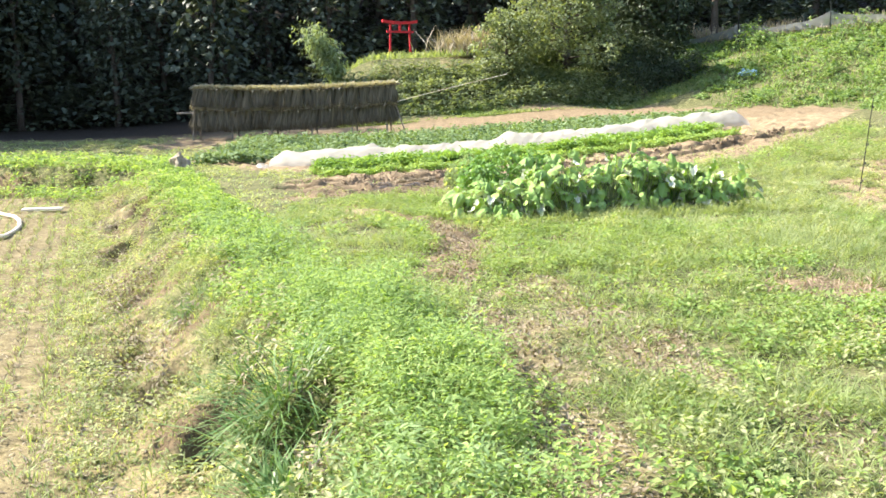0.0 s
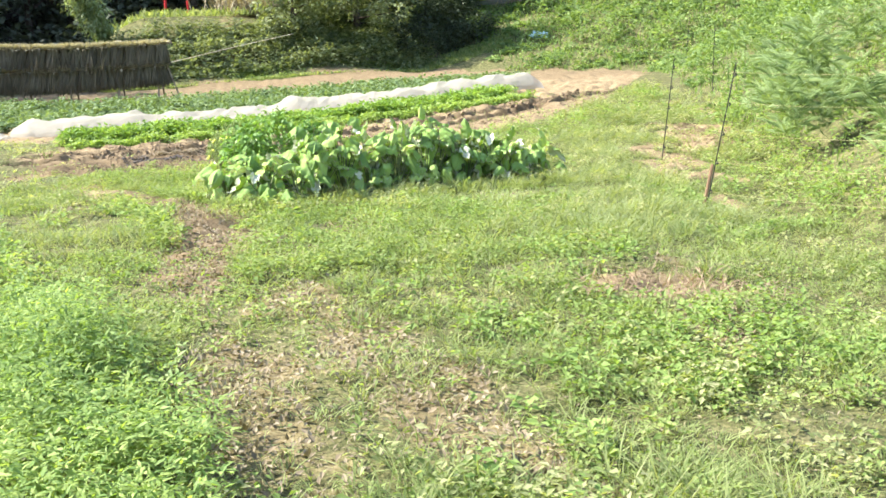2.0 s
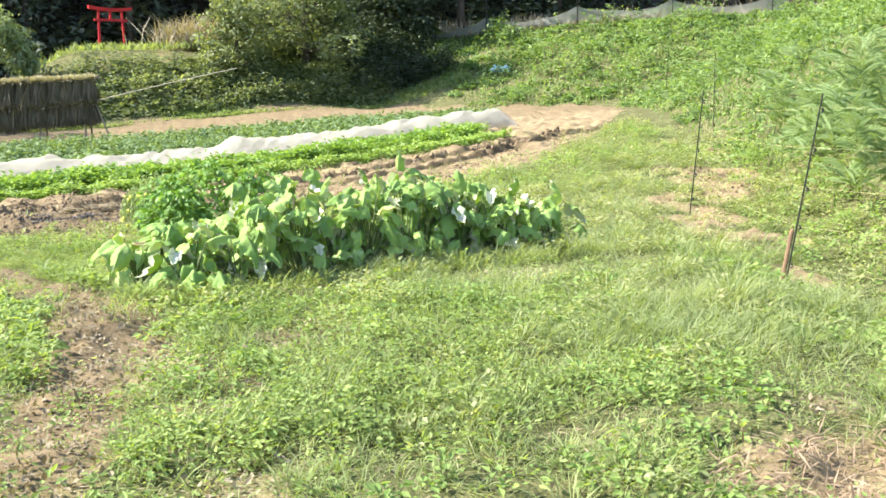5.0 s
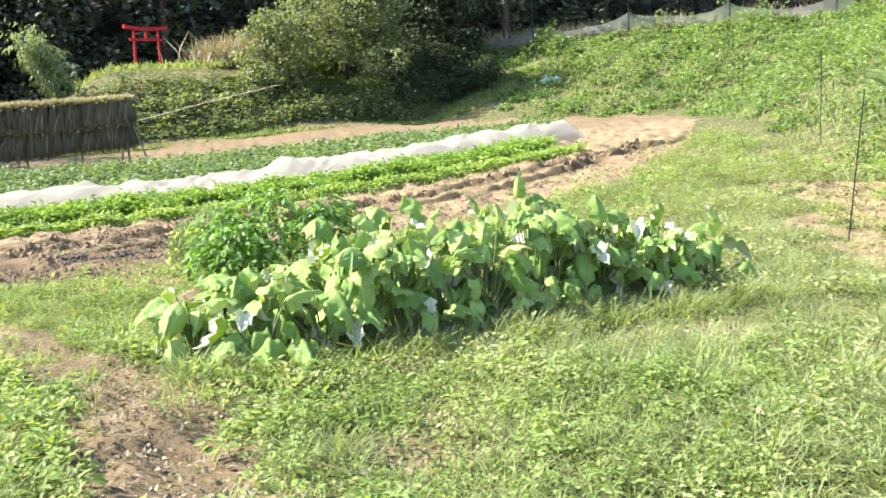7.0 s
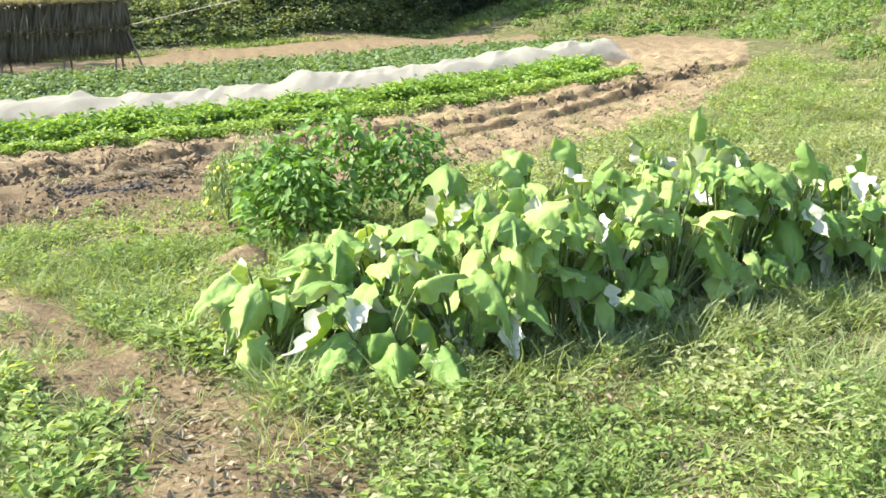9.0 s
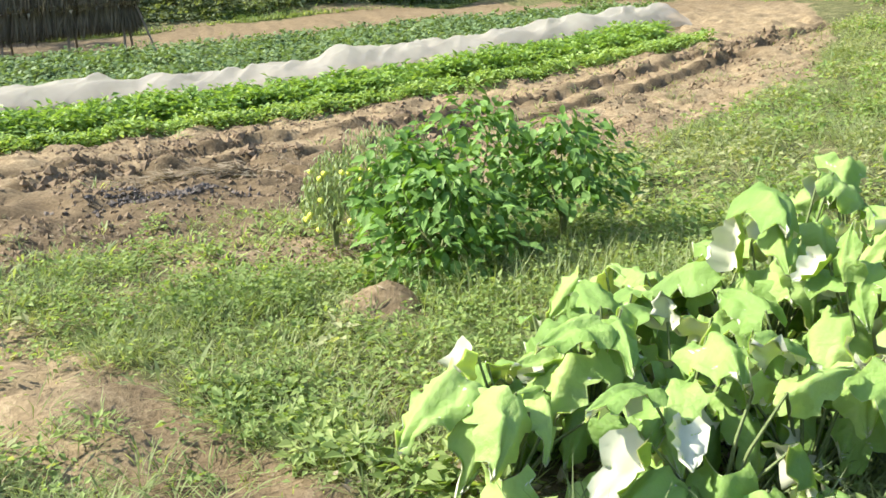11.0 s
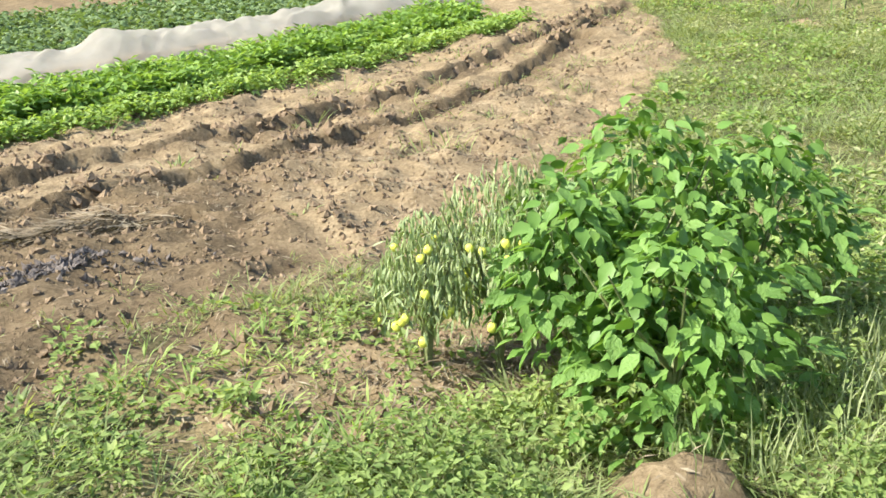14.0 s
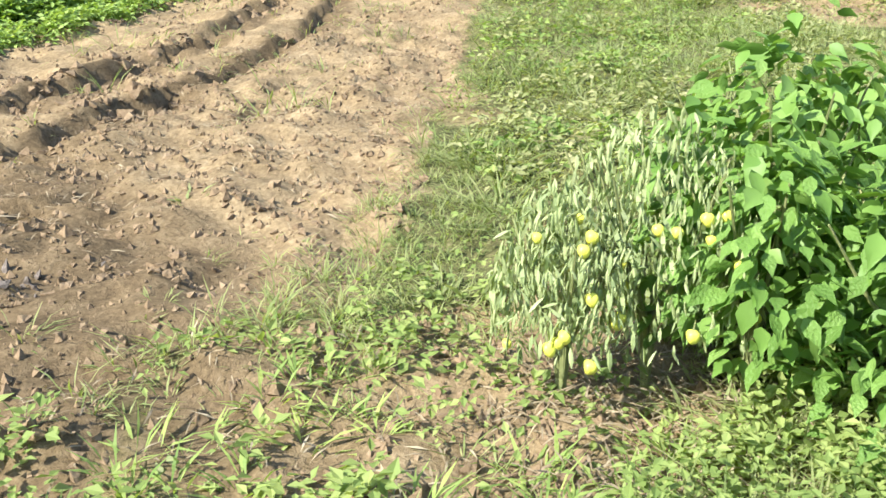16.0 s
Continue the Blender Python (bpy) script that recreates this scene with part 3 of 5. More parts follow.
def bushy(x, y, h, spread, per, size, template=LEAF, droop=-0.1):
    """Small plants: leaves set round a stem, per to a plant."""
    n = len(x)
    X, Y, H = np.repeat(x, per), np.repeat(y, per), np.repeat(np.broadcast_to(h, n) * rng.uniform(0.6, 1.2, n), per)
    f = rng.random(n * per) ** 0.7
    a = rng.uniform(0, 6.283, n * per)
    r = np.repeat(np.broadcast_to(spread, n), per) * rng.uniform(0.1, 1, n * per) * (1.05 - 0.55 * f)
    px, py = X + r * np.cos(a), Y + r * np.sin(a)
    pos = np.stack([px, py, ground_z(X, Y) + f * H], 1)
    R = turns(a - 1.571 + rng.normal(0, 0.4, n * per), rng.normal(droop + 0.5 * (f - 0.4), 0.35, n * per), rng.normal(0, 0.35, n * per))
    s = np.repeat(np.broadcast_to(size, n), per) * rng.uniform(0.55, 1.3, n * per)
    return strew(template, pos, R, s)


def path_x(y):
    """The line that feet keep to."""
    return np.interp(y, [0, 4, 7.5, 10.5, 13, 16], [0.1, 0.8, 0.6, -0.2, -1.1, -1.9])


def turf_keep(x, y):
    return (1 - 0.93 * soil_mask(x, y)) * (1 - 0.88 * dry_mask(x, y)) * (0.3 + 0.9 * sstep(0.2, 0.75, vnoise(x, y, 0.45, 21))) * (x > edge_x(y) - 0.3) * (hill_d(x, y) < 0.3)


# ---- turf of the field ----
x, y = spots(30000, -2.6, 5.6, 2.4, 19.5, lambda x, y: turf_keep(x, y) * sstep(6.5, 3.0, np.abs(x - path_x(y) - 0.6)))
tall = 0.035 + 0.2 * vnoise(x, y, 0.9, 22) ** 3 + 0.09 * vnoise(x, y, 0.28, 23) ** 2
stuff("turf", tufts(x, y, tall, 0.003, 12, 0.06, 0.8), M_GRASS, "short patchy field grass, green and straw coloured", "grass")
x, y = spots(15000, 0, 11, 9, 28, lambda x, y: turf_keep(x, y) * (0.3 + 0.7 * (x > 2.2)))
stuff("turf", tufts(x, y, 0.05 + 0.34 * vnoise(x, y, 0.6, 24) ** 2.5, 0.0048, 11, 0.12, 1.0), M_GRASS, "longer field grass, yellow-green in the sun", "grass")
x, y = spots(9000, -24, 1, 13, 44, lambda x, y: turf_keep(x, y) * (y < 40 + 2 * vnoise(x, y, 1, 66)))
stuff("turf", tufts(x, y, 0.14, 0.009, 12, 0.13, 0.8), M_PALE, "bright grass on the flat top of the bank", "grass")
x, y = spots(26000, -2.0, 5.0, 2.4, 17.5, lambda x, y: (1 - 0.8 * soil_mask(x, y)) * sstep(5, 2.5, np.abs(x - path_x(y) - 0.6)) * (x > edge_x(y)))
stuff("turf", blades(x, y, 0.035, 0.0024, 0.8), M_PALE, "thin short grass over the clippings", "grass")

# pale seeding grass that stands taller about the burdock and along the fence
def pale_keep(x, y):
    a = sstep(2.6, 0.8, np.abs(x - np.interp(y, [9, 12, 15, 20, 26], [4.4, 4.5, 5.6, 7.2, 10]))) * sstep(9.5, 11.5, y)
    b = sstep(0.9, 0.3, np.abs(y - (12.75 + 0.22 * x))) * (x > 0.1) * (x < 5.3)
    return np.maximum(0.8 * a, b) * (1 - 0.9 * soil_mask(x, y)) * (0.2 + vnoise(x, y, 0.8, 25)) * (hill_d(x, y) < 0)
x, y = spots(14000, 0, 12, 9.3, 27, pale_keep)
stuff("seeding_grass", tufts(x, y, 0.13 + 0.15 * vnoise(x, y, 1.1, 26), 0.0022, 14, 0.1, 0.6), M_PALE, "pale wispy seeding grass, knee high", "grass")
x, y = spots(9000, 0, 2.9, 15.0, 17.6, lambda x, y: sstep(1.3, 0.5, np.hypot((x - 1.5), (y - 15.9) * 1.4)))
stuff("seeding_grass", blades(x, y, 0.24, 0.003, 0.55), M_PALE, "wispy grass beside the pepper plants", "grass")

# clover-like ground leaves in patches
x, y = spots(170000, -2.2, 6.5, 2.4, 17.8, lambda x, y: turf_keep(x, y) * (0.12 + 0.88 * sstep(0.42, 0.7, vnoise(x, y, 1.0, 27))) * sstep(5.5, 3, np.abs(x - path_x(y) - 0.8)))
stuff("ground_weeds", leaves(x, y, rng.uniform(0.01, 0.08, len(x)), 0.03), M_WEED, "low broad-leaved weeds in green patches", "weeds")
x, y = spots(2200, -1.2, 5.5, 2.6, 17.5, lambda x, y: turf_keep(x, y) * sstep(0.4, 0.7, vnoise(x, y, 1.6, 28)))
stuff("ground_weeds", bushy(x, y, 0.1, 0.09, 14, 0.05), M_WEED, "small leafy weeds among the grass", "weeds")
x, y = spots(800, 1.6, 5.2, 5.4, 9.2, lambda x, y: sstep(1.7, 0.6, np.hypot(x - 3.0, (y - 7.4) * 1.1)) * sstep(0.3, 0.6, vnoise(x, y, 0.6, 29)) * (np.hypot((x - 3.65) * 0.8, y - 8.5) > 0.6))
stuff("ground_weeds", bushy(x, y, 0.14, 0.13, 26, 0.045, LEAF, -0.3), M_LUSH, "lush patch of bright green weeds", "weeds")
x, y = spots(110, -1.6, 0.9, 15.6, 18.3, lambda x, y: (1 - 0.75 * soil_mask(x, y)) * (np.hypot(x - 0.3, y - 16.0) > 0.4))
stuff("ground_weeds", bushy(x, y, 0.13, 0.1, 20, 0.042), M_WEED, "leafy weeds at the edge of the tilled earth", "weeds")
x, y = spots(1500, 0.0, 2.6, 17.7, 20.2, lambda x, y: sstep(0.5, 0.2, np.abs(y - (17.95 + 0.5 * x))) * (0.3 + 0.7 * vnoise(x, y, 0.3, 67)))
stuff("seeding_grass", tufts(x, y, 0.12, 0.0026, 14, 0.07, 0.9), M_GRASS, "tongue of soft green grass on tilled earth", "grass")

def clump_keep(x, y):
    return (1 - soil_mask(x, y)) * (1 - 0.6 * dry_mask(x, y)) * (x > edge_x(y) + 0.5) * (np.hypot((x - 3.65) * 0.8, y - 8.5) > 0.6) * (hill_d(x, y) < 0) * sstep(0.35, 0.65, vnoise(x, y, 1.7, 37)) * (np.abs(x - path_x(y)) > 0.35)
x, y = spots(1500, -1.5, 9.5, 5, 23, clump_keep)
stuff("grass_clumps", tufts(x, y, 0.2, 0.0032, 40, 0.13, 0.9), M_GRASS, "loose clumps of longer grass standing in the field", "grass")
x, y = spots(4200, -1.5, 9.5, 2.6, 23, clump_keep)
stuff("field_weeds", bushy(x, y, 0.17, 0.14, 26, 0.03), M_WEED, "small bushy weeds scattered over the field", "weeds")
for cx, cy, rx, ry, n, h in ((4.0, 10.9, 0.5, 0.3, 50, 0.3), (4.9, 12.0, 0.7, 0.4, 60, 0.32), (3.1, 12.6, 0.5, 0.25, 40, 0.28), (5.8, 14.6, 0.5, 0.5, 50, 0.3), (-0.6, 13.2, 0.22, 0.3, 24, 0.16)):
    x, y = cx + rng.normal(0, rx, n), cy + rng.normal(0, ry, n)
    stuff("grass_clumps", tufts(x, y, h, 0.0026, 46, 0.15, 0.8), M_PALE, "pale wispy mound of fine grass", "grass")
x, y = spots(1700, 0.2, 5.0, 12.6, 14.4, lambda x, y: sstep(0.42, 0.15, np.abs(y - (13.25 + 0.22 * x))))
stuff("grass_clumps", tufts(x, y, 0.26, 0.003, 14, 0.1, 0.5), M_PALE, "tall grass along the foot of the burdock", "grass")
x, y = spots(1500, -2.4, 3.2, 14.6, 17.4, lambda x, y: (np.hypot(x - 0.3, y - 16.0) > 0.34) * sstep(0.2, 0.5, vnoise(x, y, 0.6, 38)) * (np.abs(x + 2.1) > 0.2) * (1 - 0.97 * soil_mask(x, y)) * ((y < 16.8) | (x > 0.8)))
stuff("field_weeds", bushy(x, y, 0.17, 0.11, 26, 0.034), M_WEED, "dense low weeds before the pepper plants", "weeds")
x, y = spots(2500, -2.4, 3.2, 14.2, 17.6, lambda x, y: (np.hypot(x - 0.3, y - 16.0) > 0.3) * (1 - 0.97 * soil_mask(x, y)) * ((y < 16.8) | (x > 0.8)))
stuff("grass_clumps", tufts(x, y, 0.16, 0.0028, 16, 0.08, 0.8), M_GRASS, "uneven grass before the pepper plants", "grass")

x, y = spots(450, -0.3, 3.4, 9.3, 12.9, lambda x, y: (1 - soil_mask(x, y)) * sstep(0.25, 0.55, vnoise(x, y, 0.7, 48)))
stuff("field_weeds", bushy(x, y, 0.15, 0.13, 28, 0.035), M_WEED, "broad-leaved weeds in front of the burdock", "weeds")
x, y = spots(1100, 3.5, 11, 14, 27, lambda x, y: (1 - soil_mask(x, y)) * (hill_d(x, y) < -0.3) * (y < turf_y(x)) * sstep(0.3, 0.6, vnoise(x, y, 1.3, 49)))
stuff("grass_clumps", tufts(x, y, 0.25, 0.0045, 22, 0.2, 0.8), M_PALE, "pale loose grass clumps beyond the burdock", "grass")

# uneven weeds that break up the turf: leafy mounds, grey-green sprigs and straw-coloured tufts
def mottle(x, y, scale, seed, lo=0.5, hi=0.68):
    return turf_keep(x, y) * sstep(lo, hi, vnoise(x, y, scale, seed))
x, y = spots(5200, -1.6, 6.5, 2.6, 14, lambda x, y: mottle(x, y, 0.6, 71) * (np.abs(x - path_x(y)) > 0.2))
stuff("field_weeds", bushy(x, y, 0.05 + 0.16 * vnoise(x, y, 0.5, 72), 0.1, 16, 0.042), M_OLIVE, "grey-green weeds in uneven mounds on the field", "weeds")
x, y = spots(2600, -1.6, 6.5, 2.6, 14, lambda x, y: mottle(x, y, 0.8, 73, 0.55, 0.7))
stuff("field_weeds", bushy(x, y, 0.07 + 0.12 * vnoise(x, y, 0.5, 74), 0.1, 18, 0.05), M_MUG, "bright yellow-green weeds in patches on the field", "weeds")
x, y = spots(4600, 2.0, 11.5, 12.5, 27, lambda x, y: mottle(x, y, 0.9, 75, 0.4, 0.62) * (y < turf_y(x)))
stuff("field_weeds", bushy(x, y, 0.08 + 0.26 * vnoise(x, y, 0.7, 76) ** 2, 0.15, 16, 0.055), M_OLIVE, "grey-green weeds in uneven mounds beyond the burdock", "weeds")
x, y = spots(2400, 2.0, 11.5, 12.5, 27, lambda x, y: mottle(x, y, 1.3, 77, 0.5, 0.65) * (y < turf_y(x)))
stuff("field_weeds", bushy(x, y, 0.1 + 0.22 * vnoise(x, y, 0.7, 78), 0.16, 18, 0.06), M_MUG, "bright yellow-green weeds beyond the burdock", "weeds")
x, y = spots(4200, -14, 1.0, 13, 40, lambda x, y: mottle(x, y, 0.9, 79, 0.4, 0.62))
stuff("field_weeds", bushy(x, y, 0.06 + 0.16 * vnoise(x, y, 0.7, 80), 0.16, 14, 0.06), M_OLIVE, "grey-green weeds on the flat top of the bank", "weeds")
x, y = spots(230, -1.0, 1.2, 16.2, 18.4, lambda x, y: sstep(0.52, 0.68, vnoise(x, y, 0.4, 81)) * (np.hypot(x - 0.3, y - 16.0) > 0.3))
stuff("field_weeds", bushy(x, y, 0.09, 0.09, 16, 0.045), M_WEED, "small leafy weeds on the earth by the pepper plants", "weeds")
x, y = spots(90, -1.0, 0.6, 16.6, 18.3, lambda x, y: sstep(0.5, 0.7, vnoise(x, y, 0.5, 82)))
stuff("field_weeds", tufts(x, y, 0.13, 0.005, 14, 0.06, 0.7), M_MUG, "yellow-green sprouting grass on tilled earth", "grass")
x, y = spots(2600, -0.2, 1.2, 16.4, 17.9, lambda x, y: sstep(0.75, 0.3, np.hypot((x - 0.42) * 0.9, (y - 17.0) * 1.4)))
stuff("dry_clippings", leaves(x, y, rng.uniform(0.0, 0.04, len(x)), 0.09, SLIM, (0.0, 0.35), 0.3), M_DRY, "dry brown grass below the wilted pepper plants", "clippings")
x, y = spots(320, -0.9, 0.6, 11.2, 15.3, lambda x, y: sstep(0.25, 0.5, np.abs(x - np.interp(y, [11, 12, 13.4, 14.7, 16], [0.3, 0.25, -0.05, -0.8, -1.5]))) * sstep(0.8, 0.6, np.abs(x - np.interp(y, [11, 12, 13.4, 14.7, 16], [0.3, 0.25, -0.05, -0.8, -1.5]))))
stuff("field_weeds", bushy(x, y, 0.1, 0.12, 22, 0.06), M_WEED, "broad-leaved weeds along the bare path", "weeds")

x, y = spots(2600, 2.6, 4.6, 7.8, 9.2, lambda x, y: sstep(0.85, 0.4, np.hypot((x - 3.65) * 0.8, (y - 8.5) * 1.3)))
stuff("dead_weeds", leaves(x, y, rng.uniform(0.0, 0.07, len(x)), 0.12, SLIM, (0.1, 0.5), 0.25), M_DEAD, "flattened brown dead weeds round a hollow", "weeds")
x, y = spots(900, 5.2, 11.4, 11.5, 23, lambda x, y: sstep(0.3, 0.7, soil_mask(x, y)) * (y < turf_y(x)) * sstep(0.4, 0.6, vnoise(x, y, 0.7, 89)))
stuff("field_weeds", bushy(x, y, 0.1, 0.13, 18, 0.05), M_OLIVE, "thin weeds on the bare strip beside the fence", "weeds")

x, y = spots(3600, 0.6, 6.5, 3.5, 12.5, lambda x, y: turf_keep(x, y) * (np.abs(x - path_x(y)) > 0.5) * sstep(0.3, 0.55, vnoise(x, y, 0.7, 96)))
stuff("grass_clumps", tufts(x, y, 0.11 + 0.1 * vnoise(x, y, 0.6, 97), 0.0034, 18, 0.08, 0.8), M_GRASS, "soft grass coming up through the weeds", "grass")

# dry clippings
x, y = spots(75000, -2.0, 5.5, 2.2, 17.5, lambda x, y: np.clip(0.3 + dry_mask(x, y), 0, 1) * (1 - 0.6 * soil_mask(x, y)) * (x > edge_x(y)))
stuff("dry_clippings", leaves(x, y, rng.uniform(0.0, 0.02, len(x)), 0.045, SLIM, (0.0, 0.35), 0.6), M_DRY, "scattered dry grass clippings", "clippings")
x, y = spots(56000, -2.0, 4.0, 2.2, 15.5, lambda x, y: 0.95 * dry_mask(x, y) * (x > edge_x(y)))
stuff("dead_leaves", leaves(x, y, rng.uniform(0.0, 0.035, len(x)), 0.04, LEAF, (0.15, 0.75)), M_DRY, "curled dead leaves along the trodden track", "dead leaves")
x, y = spots(16000, -3, 8, 16.8, 23.5, lambda x, y: soil_mask(x, y) * (0.15 + 0.85 * sstep(0.35, 0.6, vnoise(x, y, 1.2, 31))) * (y < rut_y(x) + 0.3))
stuff("dry_clippings", leaves(x, y, rng.uniform(0.0, 0.03, len(x)), 0.07, SLIM, (0.0, 0.3), 0.35), M_DRY, "dry stalks lying on tilled earth", "clippings")

# ---- bank above the paddy ----
def on_bank(x, y, a, b):
    d = (edge_x(y) - x) * 0.94
    return sstep(a - 0.25, a + 0.1, d) * sstep(b + 0.3, b - 0.1, d)
x, y = spots(15000, -12, 0.6, 2.6, 27, lambda x, y: on_bank(x, y, -0.7, 0.3) * sstep(0.15, 0.45, vnoise(x, y, 0.7, 33) + 0.2))
stuff("bank_weeds", bushy(x, y, (0.12 + 0.22 * vnoise(x, y, 0.5, 40)) * (1 - 0.02 * y), 0.15, 30, 0.032 + 0.0017 * y), M_MUG, "lush bright green weeds on the crest of the bank", "weeds")
x, y = spots(4200, -26, -7, 25, 38, lambda x, y: sstep(-6, -4, (edge_x(y) - x)) * sstep(3.6, 2.5, edge_x(y) - x))
stuff("bank_weeds", bushy(x, y, 0.3, 0.25, 16, 0.11), M_MUG, "bright green weeds where the bank bends round the paddy", "weeds")
x, y = spots(2200, -26, -7, 25, 38, lambda x, y: sstep(0.5, 1.5, edge_x(y) - x) * sstep(5, 3, edge_x(y) - x) * sstep(0.4, 0.6, vnoise(x, y, 1.2, 83)))
stuff("dead_weeds", bushy(x, y, 0.3, 0.22, 14, 0.14, SLIM, -0.4), M_DRY, "brown withered weeds round the end of the paddy", "weeds")
x, y = spots(1000, -3.5, 0.35, 3.0, 14.0, lambda x, y: on_bank(x, y, -0.75, 0.35) * sstep(0.4, 0.6, vnoise(x, y, 0.8, 84)))
stuff("bank_weeds", bushy(x, y, 0.2 + 0.22 * vnoise(x, y, 0.5, 85), 0.13, 42, 0.055, SLIM), M_MUGWORT, "feathery grey-green mugwort on the crest of the bank", "weeds")
x, y = spots(900, -1.2, 0.35, 4.4, 9.0, lambda x, y: on_bank(x, y, -0.75, 0.0))
stuff("bank_weeds", bushy(x, y, 0.2 + 0.26 * vnoise(x, y, 0.5, 46), 0.16, 60, 0.05, SLIM), M_MUG, "tall feathery green weeds beside the path", "weeds")
x, y = spots(16000, -12, -0.4, 2.6, 30, lambda x, y: on_bank(x, y, 0.2, 1.7) * 0.9 * sstep(0.25, 0.5, vnoise(x, y, 0.6, 34)))
stuff("bank_weeds", bushy(x, y, 0.1 + 0.16 * vnoise(x, y, 0.5, 94), 0.13, 18, 0.045), M_OLIVE, "thin green weeds on the face of the bank", "weeds")
x, y = spots(16000, -13, -0.3, 2.4, 30, lambda x, y: on_bank(x, y, 0.15, 2.0))
stuff("bank_grass", tufts(x, y, 0.13, 0.0042, 14, 0.1, 1.0), M_GRASS, "dry yellowish grass on the face of the bank", "grass")
x, y = spots(9000, -11, -0.4, 3, 28, lambda x, y: on_bank(x, y, 0.3, 1.4) * sstep(0.45, 0.65, vnoise(x, y, 0.7, 50)))
stuff("dead_weeds", bushy(x, y, 0.2, 0.15, 22, 0.07, SLIM, -0.4), M_DRY, "brown withered weeds on the face of the bank", "weeds")
for cx, cy, r, n, h in ((-1.02, 5.9, 0.24, 26, 0.46), (-0.8, 4.95, 0.2, 20, 0.38), (-1.55, 6.9, 0.2, 12, 0.22), (-2.6, 9.8, 0.25, 16, 0.2)):
    x, y = cx + rng.normal(0, r * 0.5, n), cy + rng.normal(0, r * 0.6, n)
    stuff("grass_tuft", tufts(x, y, h * 1.15, 0.0065, 24, 0.09, 1.2), M_DARKGRASS, "dark green tuft of long arching grass on the bank", "grass tuft")
x, y = spots(5000, -3.4, 0.4, 2.8, 12, lambda x, y: on_bank(x, y, -0.7, 0.6))
stuff("bank_grass", tufts(x, y, 0.2, 0.004, 10, 0.08, 0.8), M_GRASS, "fresh green grass between the weeds of the bank", "grass")
x, y = spots(45000, -6, -0.6, 2.4, 15, lambda x, y: on_bank(x, y, 0.5, 2.0))
stuff("bank_grass", blades(x, y, 0.05, 0.0035, 0.8), M_PALE, "short yellow-green grass at the foot of the bank", "grass")
# stubble rows on the paddy
sx, sy = [], []
for row in range(34):
    along = np.arange(0, 30, 0.16)
    off = 1.75 + 0.3 * row
    px = edge_x(2 + along) - off / 0.94 + rng.normal(0, 0.02, len(along))
    sx.append(px), sy.append(2 + along + rng.normal(0, 0.03, len(along)))
sx, sy = np.concatenate(sx), np.concatenate(sy)
m = (sx > -0.62 * sy - 2) & (sx > -15)
sx, sy = np.repeat(sx[m], 9) + rng.normal(0, 0.03, m.sum() * 9), np.repeat(sy[m], 9) + rng.normal(0, 0.03, m.sum() * 9)
k = rng.random(len(sx)) < 0.55
stuff("rice_stubble", blades(sx[k], sy[k], 0.1, 0.006, 0.5), M_PALE, "green shoots growing out of rice stubble", "stubble")
stuff("rice_stubble", blades(sx, sy, 0.07, 0.005, 0.3), M_DRY, "rows of cut yellow rice stubble on the paddy", "stubble")
x, y = spots(6000, -13, -1.2, 2.6, 26, lambda x, y: on_bank(x, y, 1.4, 6) * sstep(0.45, 0.65, vnoise(x, y, 1.3, 39)))
stuff("field_weeds", bushy(x, y, 0.09, 0.13, 14, 0.04), M_PALE, "yellow-green weeds growing between the stubble", "weeds")
x, y = spots(40000, -13, -1.5, 2.4, 28, lambda x, y: on_bank(x, y, 1.4, 6))
stuff("dry_clippings", leaves(x, y, 0.01, 0.09, SLIM, (0, 0.25), 0.6), M_DRY, "chopped straw lying on the paddy", "clippings")

# ---- soil clods ----
ico = (np.array([(1, 0, 0), (-1, 0, 0), (0, 1, 0), (0, -1, 0), (0, 0, 1), (0, 0, -1)], float), np.array([(0, 2, 4), (2, 1, 4), (1, 3, 4), (3, 0, 4), (2, 0, 5), (1, 2, 5), (3, 1, 5), (0, 3, 5)]))
ico = (ico[0] * rng.uniform(0.75, 1.2, (len(ico[0]), 1)), ico[1])
x, y = spots(42000, -5, 11, 16.5, 30, lambda x, y: soil_mask(x, y) * sstep(0.3, 0.7, vnoise(x, y, 0.5, 36)) * (y < row_y(x) + 0.1))
d = np.minimum(np.abs(y - rut_y(x)), np.abs(y - rut2_y(x)))
s = (0.007 + 0.03 * rng.random(len(x)) ** 3) * (1 + 1.0 * (d < 0.25))
pos = np.stack([x, y, ground_z(x, y)], 1)
stuff("soil_clods", strew(ico, pos, turns(*rng.uniform(0, 6.28, (3, len(x)))), np.stack([s, s * 1.2, s * 0.7], 1)), M_CLOD, "crumbly clods of brown tilled earth", "soil")

x, y = spots(15000, -1.8, 5, 17.0, 23, lambda x, y: soil_mask(x, y) * (0.3 + 0.7 * vnoise(x, y, 0.4, 47)))
s = 0.005 + 0.02 * rng.random(len(x)) ** 3
stuff("soil_clods", strew(ico, np.stack([x, y, ground_z(x, y)], 1), turns(*rng.uniform(0, 6.28, (3, len(x)))), np.stack([s, s * 1.3, s * 0.8], 1)), M_CLOD, "fine crumbs of brown tilled earth", "soil")

